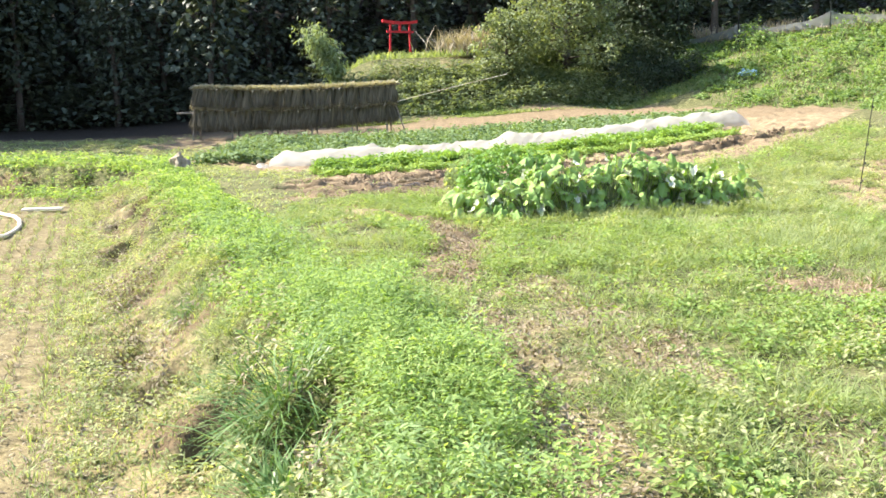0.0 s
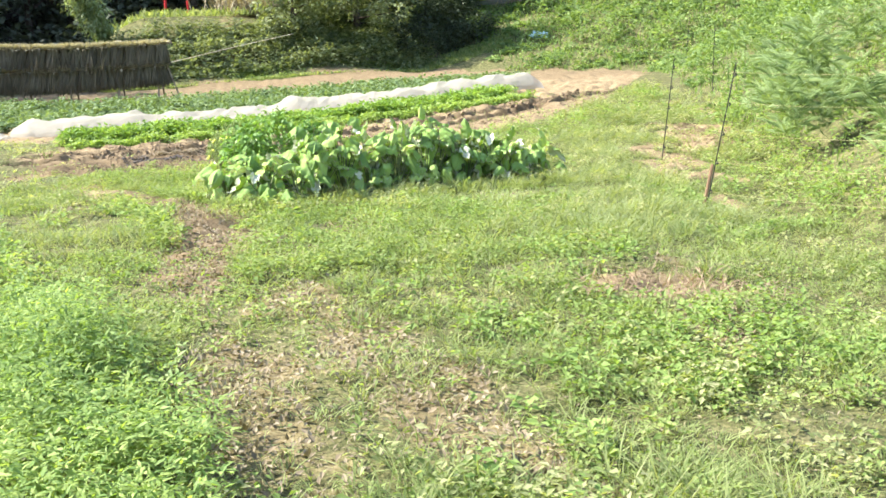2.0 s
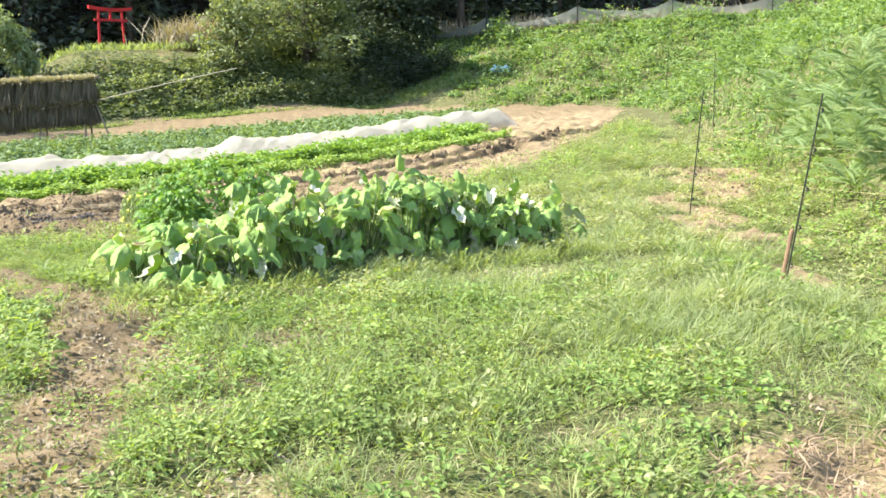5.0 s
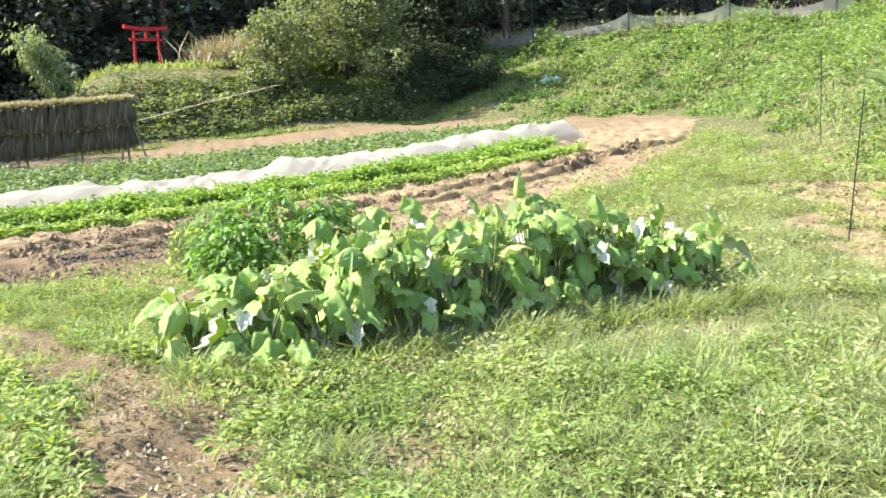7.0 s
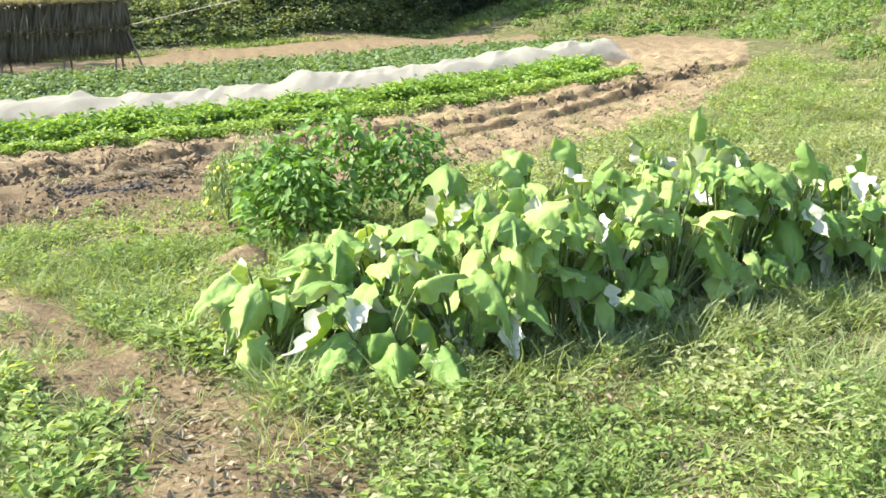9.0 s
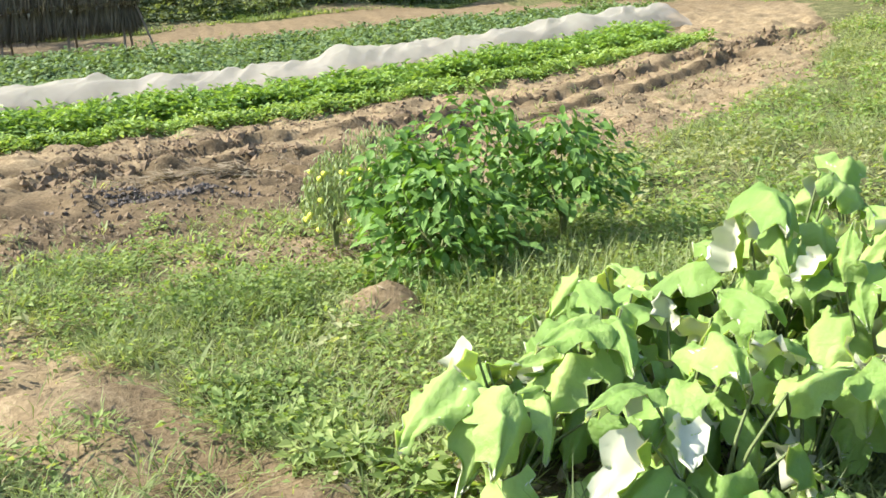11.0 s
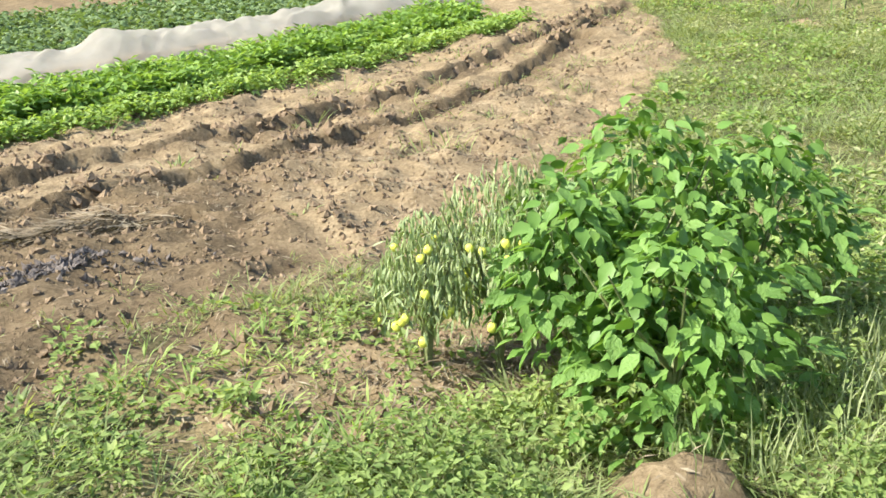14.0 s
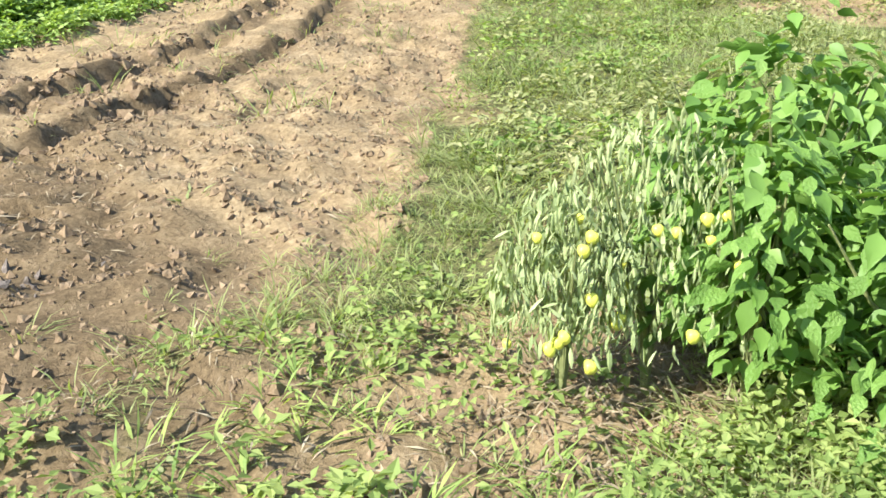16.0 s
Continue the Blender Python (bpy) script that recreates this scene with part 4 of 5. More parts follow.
# ---- burdock ----
def burdock_leaf(seed):
    """Large heart-shaped, wavy, drooping leaf: green above, whitish below. Stem end at the origin, blade along +y."""
    r = np.random.default_rng(seed)
    nu, nv = 13, 13
    ph = r.uniform(0, 6.28, 4)
    U, Vv = np.meshgrid(np.linspace(-1, 1, nu), np.linspace(0, 1, nv))
    half = 0.4 * (np.sin(np.pi * np.clip(Vv * 0.93 + 0.07, 0, 1) ** 0.62)) ** 0.8 + 0.01
    droop, fold = r.uniform(0.3, 1.0), r.uniform(0.4, 1.1)
    X = U * half * (1 + 0.13 * np.sin(Vv * 17 + ph[0]) + 0.1 * np.sin(Vv * 29 + ph[2]) * np.sign(U)) * (1 - 0.25 * (droop - 0.3) * Vv)
    Y = Vv - 0.16 * (np.abs(U) ** 1.5) * (1 - Vv) ** 2 * 1.4
    Z = 0.1 * np.sin(Vv * 14 + ph[1] + 1.5 * np.sign(U)) * np.abs(U) ** 2 + 0.05 * np.sin(Vv * 27 + ph[3] + 2 * np.sign(U)) * np.abs(U) ** 2 + 0.05 * np.sin(U * 6 + ph[2]) + 0.045 * np.sin(U * 10 + ph[0]) * Vv - fold * np.abs(U) ** 1.5 * half - droop * Vv ** 2 + 0.1 * (vnoise(X + ph[0], Y, 0.24, 18) - 0.5) + 0.07 * (vnoise(X + ph[1], Y, 0.13, 19) - 0.5)
    top = np.stack([X, Y, Z], -1).reshape(-1, 3)
    G = np.stack([X, Y, Z], -1)
    nrm = np.cross(np.gradient(G, axis=1), np.gradient(G, axis=0))
    nrm /= np.linalg.norm(nrm, axis=2)[..., None] + 1e-9
    low = (G - 0.014 * nrm).reshape(-1, 3)
    i = (np.arange(nv - 1)[:, None] * nu + np.arange(nu - 1)[None]).ravel()
    q = np.stack([i, i + 1, i + nu + 1, i + nu], 1)
    n = nu * nv
    F = np.concatenate([q, q[:, ::-1] + n])
    return mesh_np("leaf", np.concatenate([top, low]), F, [M_BURTOP, M_BURBACK], np.repeat([0, 1], len(q)), True)


BURS = [burdock_leaf(s) for s in range(9)]


def burdock_plant(x, y, h, count, label):
    z = float(ground_z(x, y))
    e = thing("burdock_plant", (x, y, z), label, "burdock", "burdock row")
    for k in range(count):
        a = 6.283 * k / count + rng.uniform(-0.5, 0.5)
        hh = h * rng.uniform(0.24, 1.0)
        out = rng.uniform(0.1, 0.27) * (1.6 - 0.9 * hh / h)
        tip = Vector((out * math.cos(a), out * math.sin(a), hh))
        mid = tip * 0.5 + Vector((0, 0, 0.1 * hh))
        stalk = piece("petiole", tube([(0, 0, -0.03), mid, tip], [0.008, 0.006, 0.004], 5), M_PETIOLE, e)
        ob = new("leaf", BURS[rng.integers(9)])
        ob.parent = stalk
        s = rng.uniform(0.13, 0.25)
        steep = rng.uniform(-1.0, 0.25)
        flip = rng.random() < (0.16 if x < 1.2 else 0.07)
        if flip:
            s, steep = s * 0.78, rng.uniform(-1.5, -0.7)
        elif hh > 0.86 * h and rng.random() < 0.12:
            flip, s, steep = True, s * 0.8, rng.uniform(0.9, 1.5)
        elif hh > 0.8 * h and rng.random() < 0.28:
            steep = rng.uniform(0.2, 0.9)
        ob.matrix_basis = Matrix.Translation(tip) @ Matrix.Rotation(a - 1.571 + rng.normal(0, 0.45), 4, "Z") @ Matrix.Rotation(steep, 4, "X") @ Matrix.Rotation(math.pi * flip + rng.normal(0, 0.35), 4, "Y") @ Matrix.Diagonal((s * rng.uniform(0.85, 1.15), s, s, 1))
    return e


for i in range(17):
    u = i / 16
    for lane in (0, 1):
        bx = 0.64 + 3.8 * u + rng.normal(0, 0.08)
        by = 13.75 + 0.95 * u + 0.42 * lane + rng.normal(0, 0.08)
        burdock_plant(bx, by, float(np.interp(u, [0, 0.12, 0.25, 0.6, 0.8, 1], [0.5, 0.66, 0.84, 0.86, 0.66, 0.5])) * rng.uniform(0.85, 1.12), int(rng.integers(15, 20)), "wilting burdock plant with large drooping leaves, whitish underneath")

for bx, by, h in ((0.34, 14.1, 0.46), (0.6, 14.4, 0.5), (0.95, 14.6, 0.52)):
    burdock_plant(bx, by, h, 14, "wilting burdock plant with large drooping leaves, whitish underneath")

# ---- pepper plants ----
def pepper_leaf():
    vs = np.array([(0, 0, 0), (-0.25, 0.22, 0.05), (0.25, 0.22, 0.05), (0, 0.24, 0), (-0.29, 0.5, 0.05), (0.29, 0.5, 0.05), (0, 0.5, -0.02), (-0.12, 0.8, 0.0), (0.12, 0.8, 0.0), (0, 0.8, -0.06), (0, 1.04, -0.14)])
    fs = np.array([(0, 3, 1), (0, 2, 3), (1, 3, 6), (1, 6, 4), (3, 2, 5), (3, 5, 6), (4, 6, 9), (4, 9, 7), (6, 5, 8), (6, 8, 9), (7, 9, 10), (9, 8, 10)])
    return vs, fs


PEP = pepper_leaf()
PEP_MESH = mesh_np("leaf", PEP[0], PEP[1], M_PEPPER, smooth=True)


def stems(e, h, spread, count, mat):
    for k in range(count):
        a = 6.283 * k / count + rng.uniform(-0.4, 0.4)
        r = spread * rng.uniform(0.5, 0.95)
        piece("stem", tube([(0, 0, -0.03), (0.02 * math.cos(a), 0.02 * math.sin(a), 0.3 * h), (r * 0.6 * math.cos(a), r * 0.6 * math.sin(a), 0.6 * h), (r * math.cos(a), r * math.sin(a), 0.92 * h)], [0.011, 0.009, 0.006, 0.003], 5), mat, e)


def pepper_plant(x, y, h, spread, n_parts, n_more, low=-0.45):
    e = thing("pepper_plant", (x, y, float(ground_z(x, y))), "bushy green pepper plant with glossy pointed leaves", "pepper plant", "pepper plants")
    stems(e, h, spread, 6, M_STALK)
    n = n_parts + n_more
    u = rng.uniform(low, 1, n)
    a = rng.uniform(0, 6.283, n)
    r = spread * np.sqrt(np.clip(1 - np.clip(u, -0.45, 1) ** 2, 0.02, 1)) * np.concatenate([rng.uniform(0.85, 1.05, n_parts), rng.uniform(0.3, 0.9, n_more)])
    lump = 1 + 0.16 * np.sin(3 * a + x * 5) + 0.1 * np.sin(7 * a + u * 4)
    px, py = r * lump * np.cos(a), r * lump * np.sin(a)
    pz = h * (0.5 + 0.5 * u * lump) * rng.uniform(0.92, 1.05, n)
    pz = np.maximum(pz, 0.05)
    yaw, pitch, roll, s = a - 1.571 + rng.normal(0, 0.6, n), rng.normal(-0.45, 0.5, n), rng.normal(0, 0.5, n), rng.uniform(0.052, 0.1, n)
    pos = np.stack([px, py, pz], 1)
    for k in range(n_parts):
        ob = new("leaf", PEP_MESH)
        ob.parent = e
        ob.matrix_basis = Matrix.Translation(pos[k]) @ Matrix.Rotation(yaw[k], 4, "Z") @ Matrix.Rotation(pitch[k], 4, "X") @ Matrix.Rotation(roll[k], 4, "Y") @ Matrix.Diagonal((s[k], s[k], s[k], 1))
    q = slice(n_parts, n)
    inner = piece("inner_leaves", strew(PEP, pos[q], turns(yaw[q], pitch[q], roll[q]), s[q]), M_PEPPERJ, e, smooth=True)
    inner["kind"] = "stuff"
    return e


for px, py, ph, ps, pl in ((0.7, 16.4, 0.66, 0.4, -0.9), (1.05, 16.95, 0.92, 0.45, -0.45), (1.58, 16.82, 0.8, 0.42, -0.2), (0.64, 16.85, 0.74, 0.33, -0.45)):
    pepper_plant(px, py, ph, ps, 270, 520, pl)

# lantern-shaped fruit
bm = bmesh.new()
bmesh.ops.create_uvsphere(bm, u_segments=12, v_segments=8, radius=1)
for v in bm.verts:
    w = math.atan2(v.co.y, v.co.x)
    k = (1 + 0.14 * math.cos(4 * w)) * (1 + 0.25 * v.co.z)
    v.co.x, v.co.y = v.co.x * k, v.co.y * k
FRUIT = bpy.data.meshes.new("fruit")
bm.to_mesh(FRUIT)
bm.free()
FRUIT.materials.append(M_FRUIT)
FRUIT.polygons.foreach_set("use_smooth", np.full(len(FRUIT.polygons), True))

ROLLED = (np.array([(0, 0, 0), (-0.09, 0.03, -0.3), (0.09, 0.03, -0.3), (0, 0.1, -0.32), (-0.1, 0.02, -0.65), (0.1, 0.02, -0.65), (0, 0.11, -0.66), (0, 0.03, -1)]),
          np.array([(0, 1, 3), (0, 3, 2), (1, 4, 6), (1, 6, 3), (3, 6, 5), (3, 5, 2), (4, 7, 6), (6, 7, 5), (1, 2, 5), (1, 5, 4)]))
ROLL_MESH = mesh_np("wilted_leaf", ROLLED[0], ROLLED[1], M_WILT)


STEMLET = mesh_np("fruit_stalk", *tube([(0, 0, 0.85), (0.1, 0, 1.4), (0.3, 0, 2.2)], [0.22, 0.12, 0.1], 5), M_STALK)


def wilted_plant(x, y, h, spread):
    e = thing("pepper_plant", (x, y, float(ground_z(x, y))), "wilted pepper plant with limp hanging leaves and yellow fruit", "pepper plant", "pepper plants")
    stems(e, h, spread, 9, M_STALK)
    def limp(n):
        q, a = np.sqrt(rng.uniform(0.0, 1, n)), rng.uniform(0, 6.283, n)
        z = 0.1 + h * np.sqrt(1 - 0.75 * q * q) * rng.uniform(0.15, 1, n) ** 0.6
        return np.stack([spread * q * np.cos(a), spread * q * np.sin(a), z], 1), rng.uniform(0, 6.283, n), rng.normal(0, 0.45, n), rng.uniform(0.03, 0.066, n)
    P, Y, T, S = limp(290)
    for k in range(290):
        ob = new("wilted_leaf", ROLL_MESH)
        ob.parent = e
        s = S[k]
        ob.matrix_basis = Matrix.Translation(P[k]) @ Matrix.Rotation(Y[k], 4, "Z") @ Matrix.Rotation(T[k], 4, "X") @ Matrix.Diagonal((s * 1.15, s * 1.15, s, 1))
    P, Y, T, S = limp(1000)
    more = piece("wilted_leaves", strew(ROLLED, P, turns(Y, T, T * 0.5), np.stack([S * 1.1, S * 1.1, S], 1)), M_WILTJ, e)
    more["kind"] = "stuff"
    for k in range(14):
        a = rng.uniform(2.6, 5.9)
        u = rng.uniform(0.28, 0.95)
        r = spread * (1.0 - 0.4 * u * u)
        ob = new("fruit", FRUIT)
        ob.parent = e
        ob["label"] = "yellow lantern-shaped pepper"
        cap = new("fruit_stalk", STEMLET)
        cap.parent = ob
        s = rng.uniform(0.013, 0.019)
        ob.matrix_basis = Matrix.Translation((r * math.cos(a), r * math.sin(a), h * u)) @ Matrix.Rotation(rng.uniform(-0.4, 0.4), 4, "X") @ Matrix.Diagonal((s, s, s * 1.15, 1))
    return e


wilted_plant(0.48, 17.1, 0.76, 0.31)
wilted_plant(0.24, 17.24, 0.54, 0.2)

# ---- leafy rows, net tunnel and the plot behind ----
def along_row(n, x0, x1, f, lo, hi):
    x = rng.uniform(x0, x1, n)
    return x, f(x) + rng.uniform(lo, hi, n)
x, y = along_row(1300, -3.1, 7.6, row_y, 0.75, 2.0)
stuff("leafy_crop_row", bushy(x, y, 0.3, 0.2, 22, 0.11), M_CROP, "dense row of bright green leafy vegetables", "vegetables")
x, y = along_row(780, -2.9, 8.2, row_y, 0.15, 0.62)
stuff("young_crop_row", bushy(x, y, 0.17, 0.14, 16, 0.075), M_LETT, "low row of light green young vegetables", "vegetables")
x, y = along_row(300, -3.2, 8.4, row_y, 2.3, 2.75)
stuff("young_crop_row", bushy(x, y, 0.2, 0.16, 16, 0.09), M_LETT, "light green vegetables beside the net", "vegetables")

def plot_far(x):
    return np.interp(x, [-9, -1, 6, 8.5, 10], [36, 36.3, 35, 33.6, 32.5])
x = rng.uniform(-7.3, 9.5, 5000)
lines = rng.integers(0, 8, 5000)
y = net_y(x) + 1.55 + (plot_far(x) - net_y(x) - 1.6) * (lines + 0.5) / 8 + rng.normal(0, 0.13, 5000)
stuff("plot_crop", bushy(x, y, 0.3, 0.2, 12, 0.12, QUAD), M_CROP2, "dull green vegetable plants in close rows", "vegetables")

def net_tunnel():
    e = thing("net_tunnel", (2.4, 28.5, float(ground_z(2.4, 28.5))), "long low tunnel of white insect netting over hoops", "net tunnel")
    off = np.array(e.matrix_basis.translation)
    xs = np.linspace(-4.75, 9.45, 420)
    us = np.linspace(0, 1, 30)
    X, U = np.meshgrid(xs, us, indexing="ij")
    arch = np.sin(np.pi * U) ** 0.75
    hoop = 0.5 + 0.5 * np.cos((X + 0.35 * np.sin(X * 0.9)) * 2 * np.pi / 1.15)
    high = 0.34 + 0.07 * hoop * (0.2 + 1.2 * vnoise(X, X * 0, 1.7, 41)) + 0.14 * (vnoise(X, X * 0, 1.1, 44) - 0.5) + 0.1 * sstep(2, 9, X)
    ends = sstep(-4.85, -4.3, X) * sstep(9.6, 9.1, X)
    crumple = 0.12 * (vnoise(X + U, U * 1.3, 0.6, 42) - 0.5) - 0.14 * np.abs(vnoise(X - U, U * 1.3, 0.36, 45) - 0.5) + 0.035 * (vnoise(X, U * 1.3, 0.15, 43) - 0.5) + 0.03
    Z = (high * arch + crumple * (0.3 + arch)) * (0.35 + 0.65 * ends) + 0.015
    Y = net_y(X) - 0.15 + 1.35 * U + 0.07 * np.sin(X * 2.3) * (1 - U) + crumple
    P = np.stack([X, Y, land(X, Y) + Z], -1).reshape(-1, 3) - off
    n = len(us)
    i = (np.arange(len(xs) - 1)[:, None] * n + np.arange(n - 1)[None]).ravel()
    piece("net", (P, np.stack([i, i + 1, i + n + 1, i + n], 1)), M_NET, e, "crumpled white netting", True)
    for hx in np.arange(-4.2, 9.3, 1.15):
        pts = []
        for u in np.linspace(0, 1, 9):
            hy = float(net_y(hx)) + 0.1 + 0.95 * u
            pts.append((hx - off[0], hy - off[1], float(land(hx, hy)) + 0.3 * math.sin(math.pi * u) ** 0.75 - off[2]))
        piece("hoop", tube(pts, [0.006] * 9, 5), M_PALEWOOD, e)


net_tunnel()

# heap of straw on the tilled earth
n = 700
x, y = -0.45 + rng.normal(0, 0.26, n), 20.08 + rng.normal(0, 0.06, n)
pos = np.stack([x, y, ground_z(x, y) + rng.uniform(0, 0.06, n)], 1)
stuff("straw_heap", strew(SLIM, pos, turns(1.3 + rng.normal(0, 0.5, n), rng.normal(0, 0.15, n), rng.normal(0, 0.4, n)), np.stack([np.full(n, 0.04), rng.uniform(0.1, 0.26, n), np.full(n, 0.1)], 1)), M_DRY, "small heap of dry straw on tilled earth", "straw")

n = 420
x, y = -0.85 + rng.normal(0, 0.32, n), 19.42 + rng.normal(0, 0.13, n)
s = 0.008 + 0.022 * rng.random(n) ** 2
stuff("ash", strew(ico, np.stack([x, y, ground_z(x, y) + 0.01], 1), turns(*rng.uniform(0, 6.28, (3, n))), np.stack([s * 1.4, s, s * 0.6], 1)), M_ASH, "dark patch of ash and charred bits", "ash")

# ---- drying rack with rice sheaves ----
def sheaf_mesh(seed):
    r = np.random.default_rng(seed)
    n = 120
    a = r.uniform(0, 6.283, n)
    rad = 0.05 + 0.11 * np.sqrt(r.random(n))
    pos = np.stack([0.05 * np.cos(a), 0.05 * np.sin(a), r.uniform(-0.06, 0.02, n)], 1)
    R = turns(a + 1.571, np.full(n, math.pi) + r.normal(0, 0.05, n) - rad * 0.9, r.normal(0, 0.1, n))
    V, F = strew(BLADE, pos, R, np.stack([np.full(n, 0.014), r.uniform(0.02, 0.14, n), r.uniform(0.75, 1.0, n)], 1))
    V2, F2 = tube([(0, 0, 0.03), (0, 0, -0.2), (0, 0, -0.75)], [0.05, 0.085, 0.1], 7)
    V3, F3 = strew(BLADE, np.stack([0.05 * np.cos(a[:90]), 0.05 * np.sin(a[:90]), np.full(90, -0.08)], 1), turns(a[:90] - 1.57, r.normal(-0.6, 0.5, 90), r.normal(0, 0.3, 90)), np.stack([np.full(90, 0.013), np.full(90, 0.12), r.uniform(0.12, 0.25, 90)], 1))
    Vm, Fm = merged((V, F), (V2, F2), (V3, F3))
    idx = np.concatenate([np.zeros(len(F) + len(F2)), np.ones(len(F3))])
    return mesh_np("sheaf", Vm, Fm, [M_SHADESTRAW, M_LITSTRAW], idx)


def drying_rack():
    x0, x1, y0, y1 = -9.6, -1.75, 38.2, 37.2
    e = thing("drying_rack", ((x0 + x1) / 2, (y0 + y1) / 2, 0), "long wooden rack hung with two tiers of rice sheaves", "drying rack")
    off = Vector(e.matrix_basis.translation)
    def P(u, z, dy=0.0):
        return (x0 + (x1 - x0) * u - off.x, y0 + (y1 - y0) * u + dy - off.y, z)
    top = lambda u: 2.12 - 0.1 * math.sin(math.pi * u) + 0.03 * u
    piece("top_pole", tube([P(u, top(u)) for u in np.linspace(-0.02, 1.03, 12)], [0.04] * 12, 7), M_POLE, e)
    piece("lower_pole", tube([P(-0.09, 1.17), P(0.5, 1.2), P(1.01, 1.3)], [0.035] * 3, 7), M_POLE, e)
    for u in (0.0, 0.2, 0.4, 0.6, 0.8, 0.97):
        gz = float(land(x0 + (x1 - x0) * u, y0)) - 0.1
        piece("leg", tube([P(u - 0.01, gz, -0.2), P(u, top(u) + 0.1, 0.03)], [0.035, 0.03], 6), M_POLE, e)
        piece("leg", tube([P(u + 0.01, gz, 0.5), P(u, top(u) + 0.12, -0.03)], [0.035, 0.03], 6), M_POLE, e)
    piece("leg", tube([P(1.06, float(land(-1.2, 37.2)) - 0.1, -0.1), P(0.99, 1.75)], [0.03, 0.025], 6), M_POLE, e)
    kinds = [sheaf_mesh(s) for s in range(4)]
    for tier, base in ((0, 0.0), (1, -0.82)):
        for k in range(52):
            u = (k + 0.5) / 52
            for side in (-1, 1):
                ob = new("sheaf", kinds[rng.integers(4)])
                ob.parent = e
                z = top(u) + base + 0.05 + (0.1 * tier * u) + rng.normal(0, 0.015)
                s = rng.uniform(0.9, 1.06) * (1 - 0.12 * tier * u)
                ob.matrix_basis = Matrix.Translation(P(u + rng.normal(0, 0.005), z, 0.07 * side + rng.normal(0, 0.02))) @ Matrix.Rotation(rng.uniform(0, 6.28), 4, "Z") @ Matrix.Rotation(rng.uniform(0, 0.16), 4, "X") @ Matrix.Diagonal((1.25, 1.25, s, 1))
    rope = piece("rope", tube([P(0.99, 1.45), P(1.3, 2.05, 3.0), P(1.6, 2.6, 6.5)], [0.012] * 3, 5), M_PALEWOOD, e)
    return e


drying_rack()

# ---- torii ----
def torii(x, y, yaw):
    z = float(ground_z(x, y)) - 0.05
    e = thing("torii_gate", (x, y, z), "small vermilion wooden torii gate in front of dark woods", "torii gate", yaw=yaw)
    for s in (-1, 1):
        piece("pillar", tube([(0.66 * s, 0, 0), (0.6 * s, 0, 2.05)], [0.075, 0.06], 12), M_RED, e, smooth=False)
    piece("tie_beam", box_vf(-0.85, 0.85, -0.05, 0.05, 1.55, 1.67), M_RED, e)
    bm = bmesh.new()
    cols = []
    for u in np.linspace(-1, 1, 9):
        zz = 2.03 + 0.09 * u * u
        cols.append([bm.verts.new((1.1 * u, dy, zz + dz)) for dy, dz in ((-0.09, 0), (0.09, 0), (0.11, 0.16), (-0.11, 0.16))])
    for a, b in zip(cols, cols[1:]):
        for k in range(4):
            bm.faces.new((a[k], a[(k + 1) % 4], b[(k + 1) % 4], b[k]))
    bm.faces.new(cols[0][::-1]), bm.faces.new(cols[-1])
    me = bpy.data.meshes.new("lintel")
    bm.to_mesh(me)
    bm.free()
    me.materials.append(M_RED)
    ob = new("lintel", me)
    ob.parent = e
    piece("strut", box_vf(-0.06, 0.06, -0.04, 0.04, 1.67, 2.03), M_RED, e)


def box_vf(x0, x1, y0, y1, z0, z1):
    V = np.array([(x, y, z) for z in (z0, z1) for y in (y0, y1) for x in (x0, x1)], float)
    F = np.array([(0, 2, 3), (0, 3, 1), (4, 5, 7), (4, 7, 6), (0, 1, 5), (0, 5, 4), (2, 6, 7), (2, 7, 3), (0, 4, 6), (0, 6, 2), (1, 3, 7), (1, 7, 5)])
    return V, F


torii(-2.25, 56.6, 0.5)

# ---- trees ----
def crown_leaves(n, blobs, size, template=QUAD):
    """Leaves on the outer shells of uneven blobs (x, y, z, rx, rz)."""
    per = n // len(blobs)
    out = []
    for bx, by, bz, rx, rz in blobs:
        v = rng.normal(0, 1, (per, 3))
        v /= np.linalg.norm(v, axis=1)[:, None]
        lump = 0.75 + 0.5 * vnoise(v[:, 0] * 3 + bx, v[:, 1] * 3 + v[:, 2] * 2 + by, 0.7, 51)
        r = lump * rng.uniform(0.7, 1.06, per)
        pos = v * r[:, None] * np.array([rx, rx, rz]) + np.array([bx, by, bz])
        yaw = np.arctan2(v[:, 1], v[:, 0]) - 1.571 + rng.normal(0, 0.7, per)
        out.append(strew(template, pos, turns(yaw, rng.normal(-0.3, 0.5, per), rng.normal(0, 0.5, per)), size * rng.uniform(0.6, 1.4, per)))
    return merged(*out)


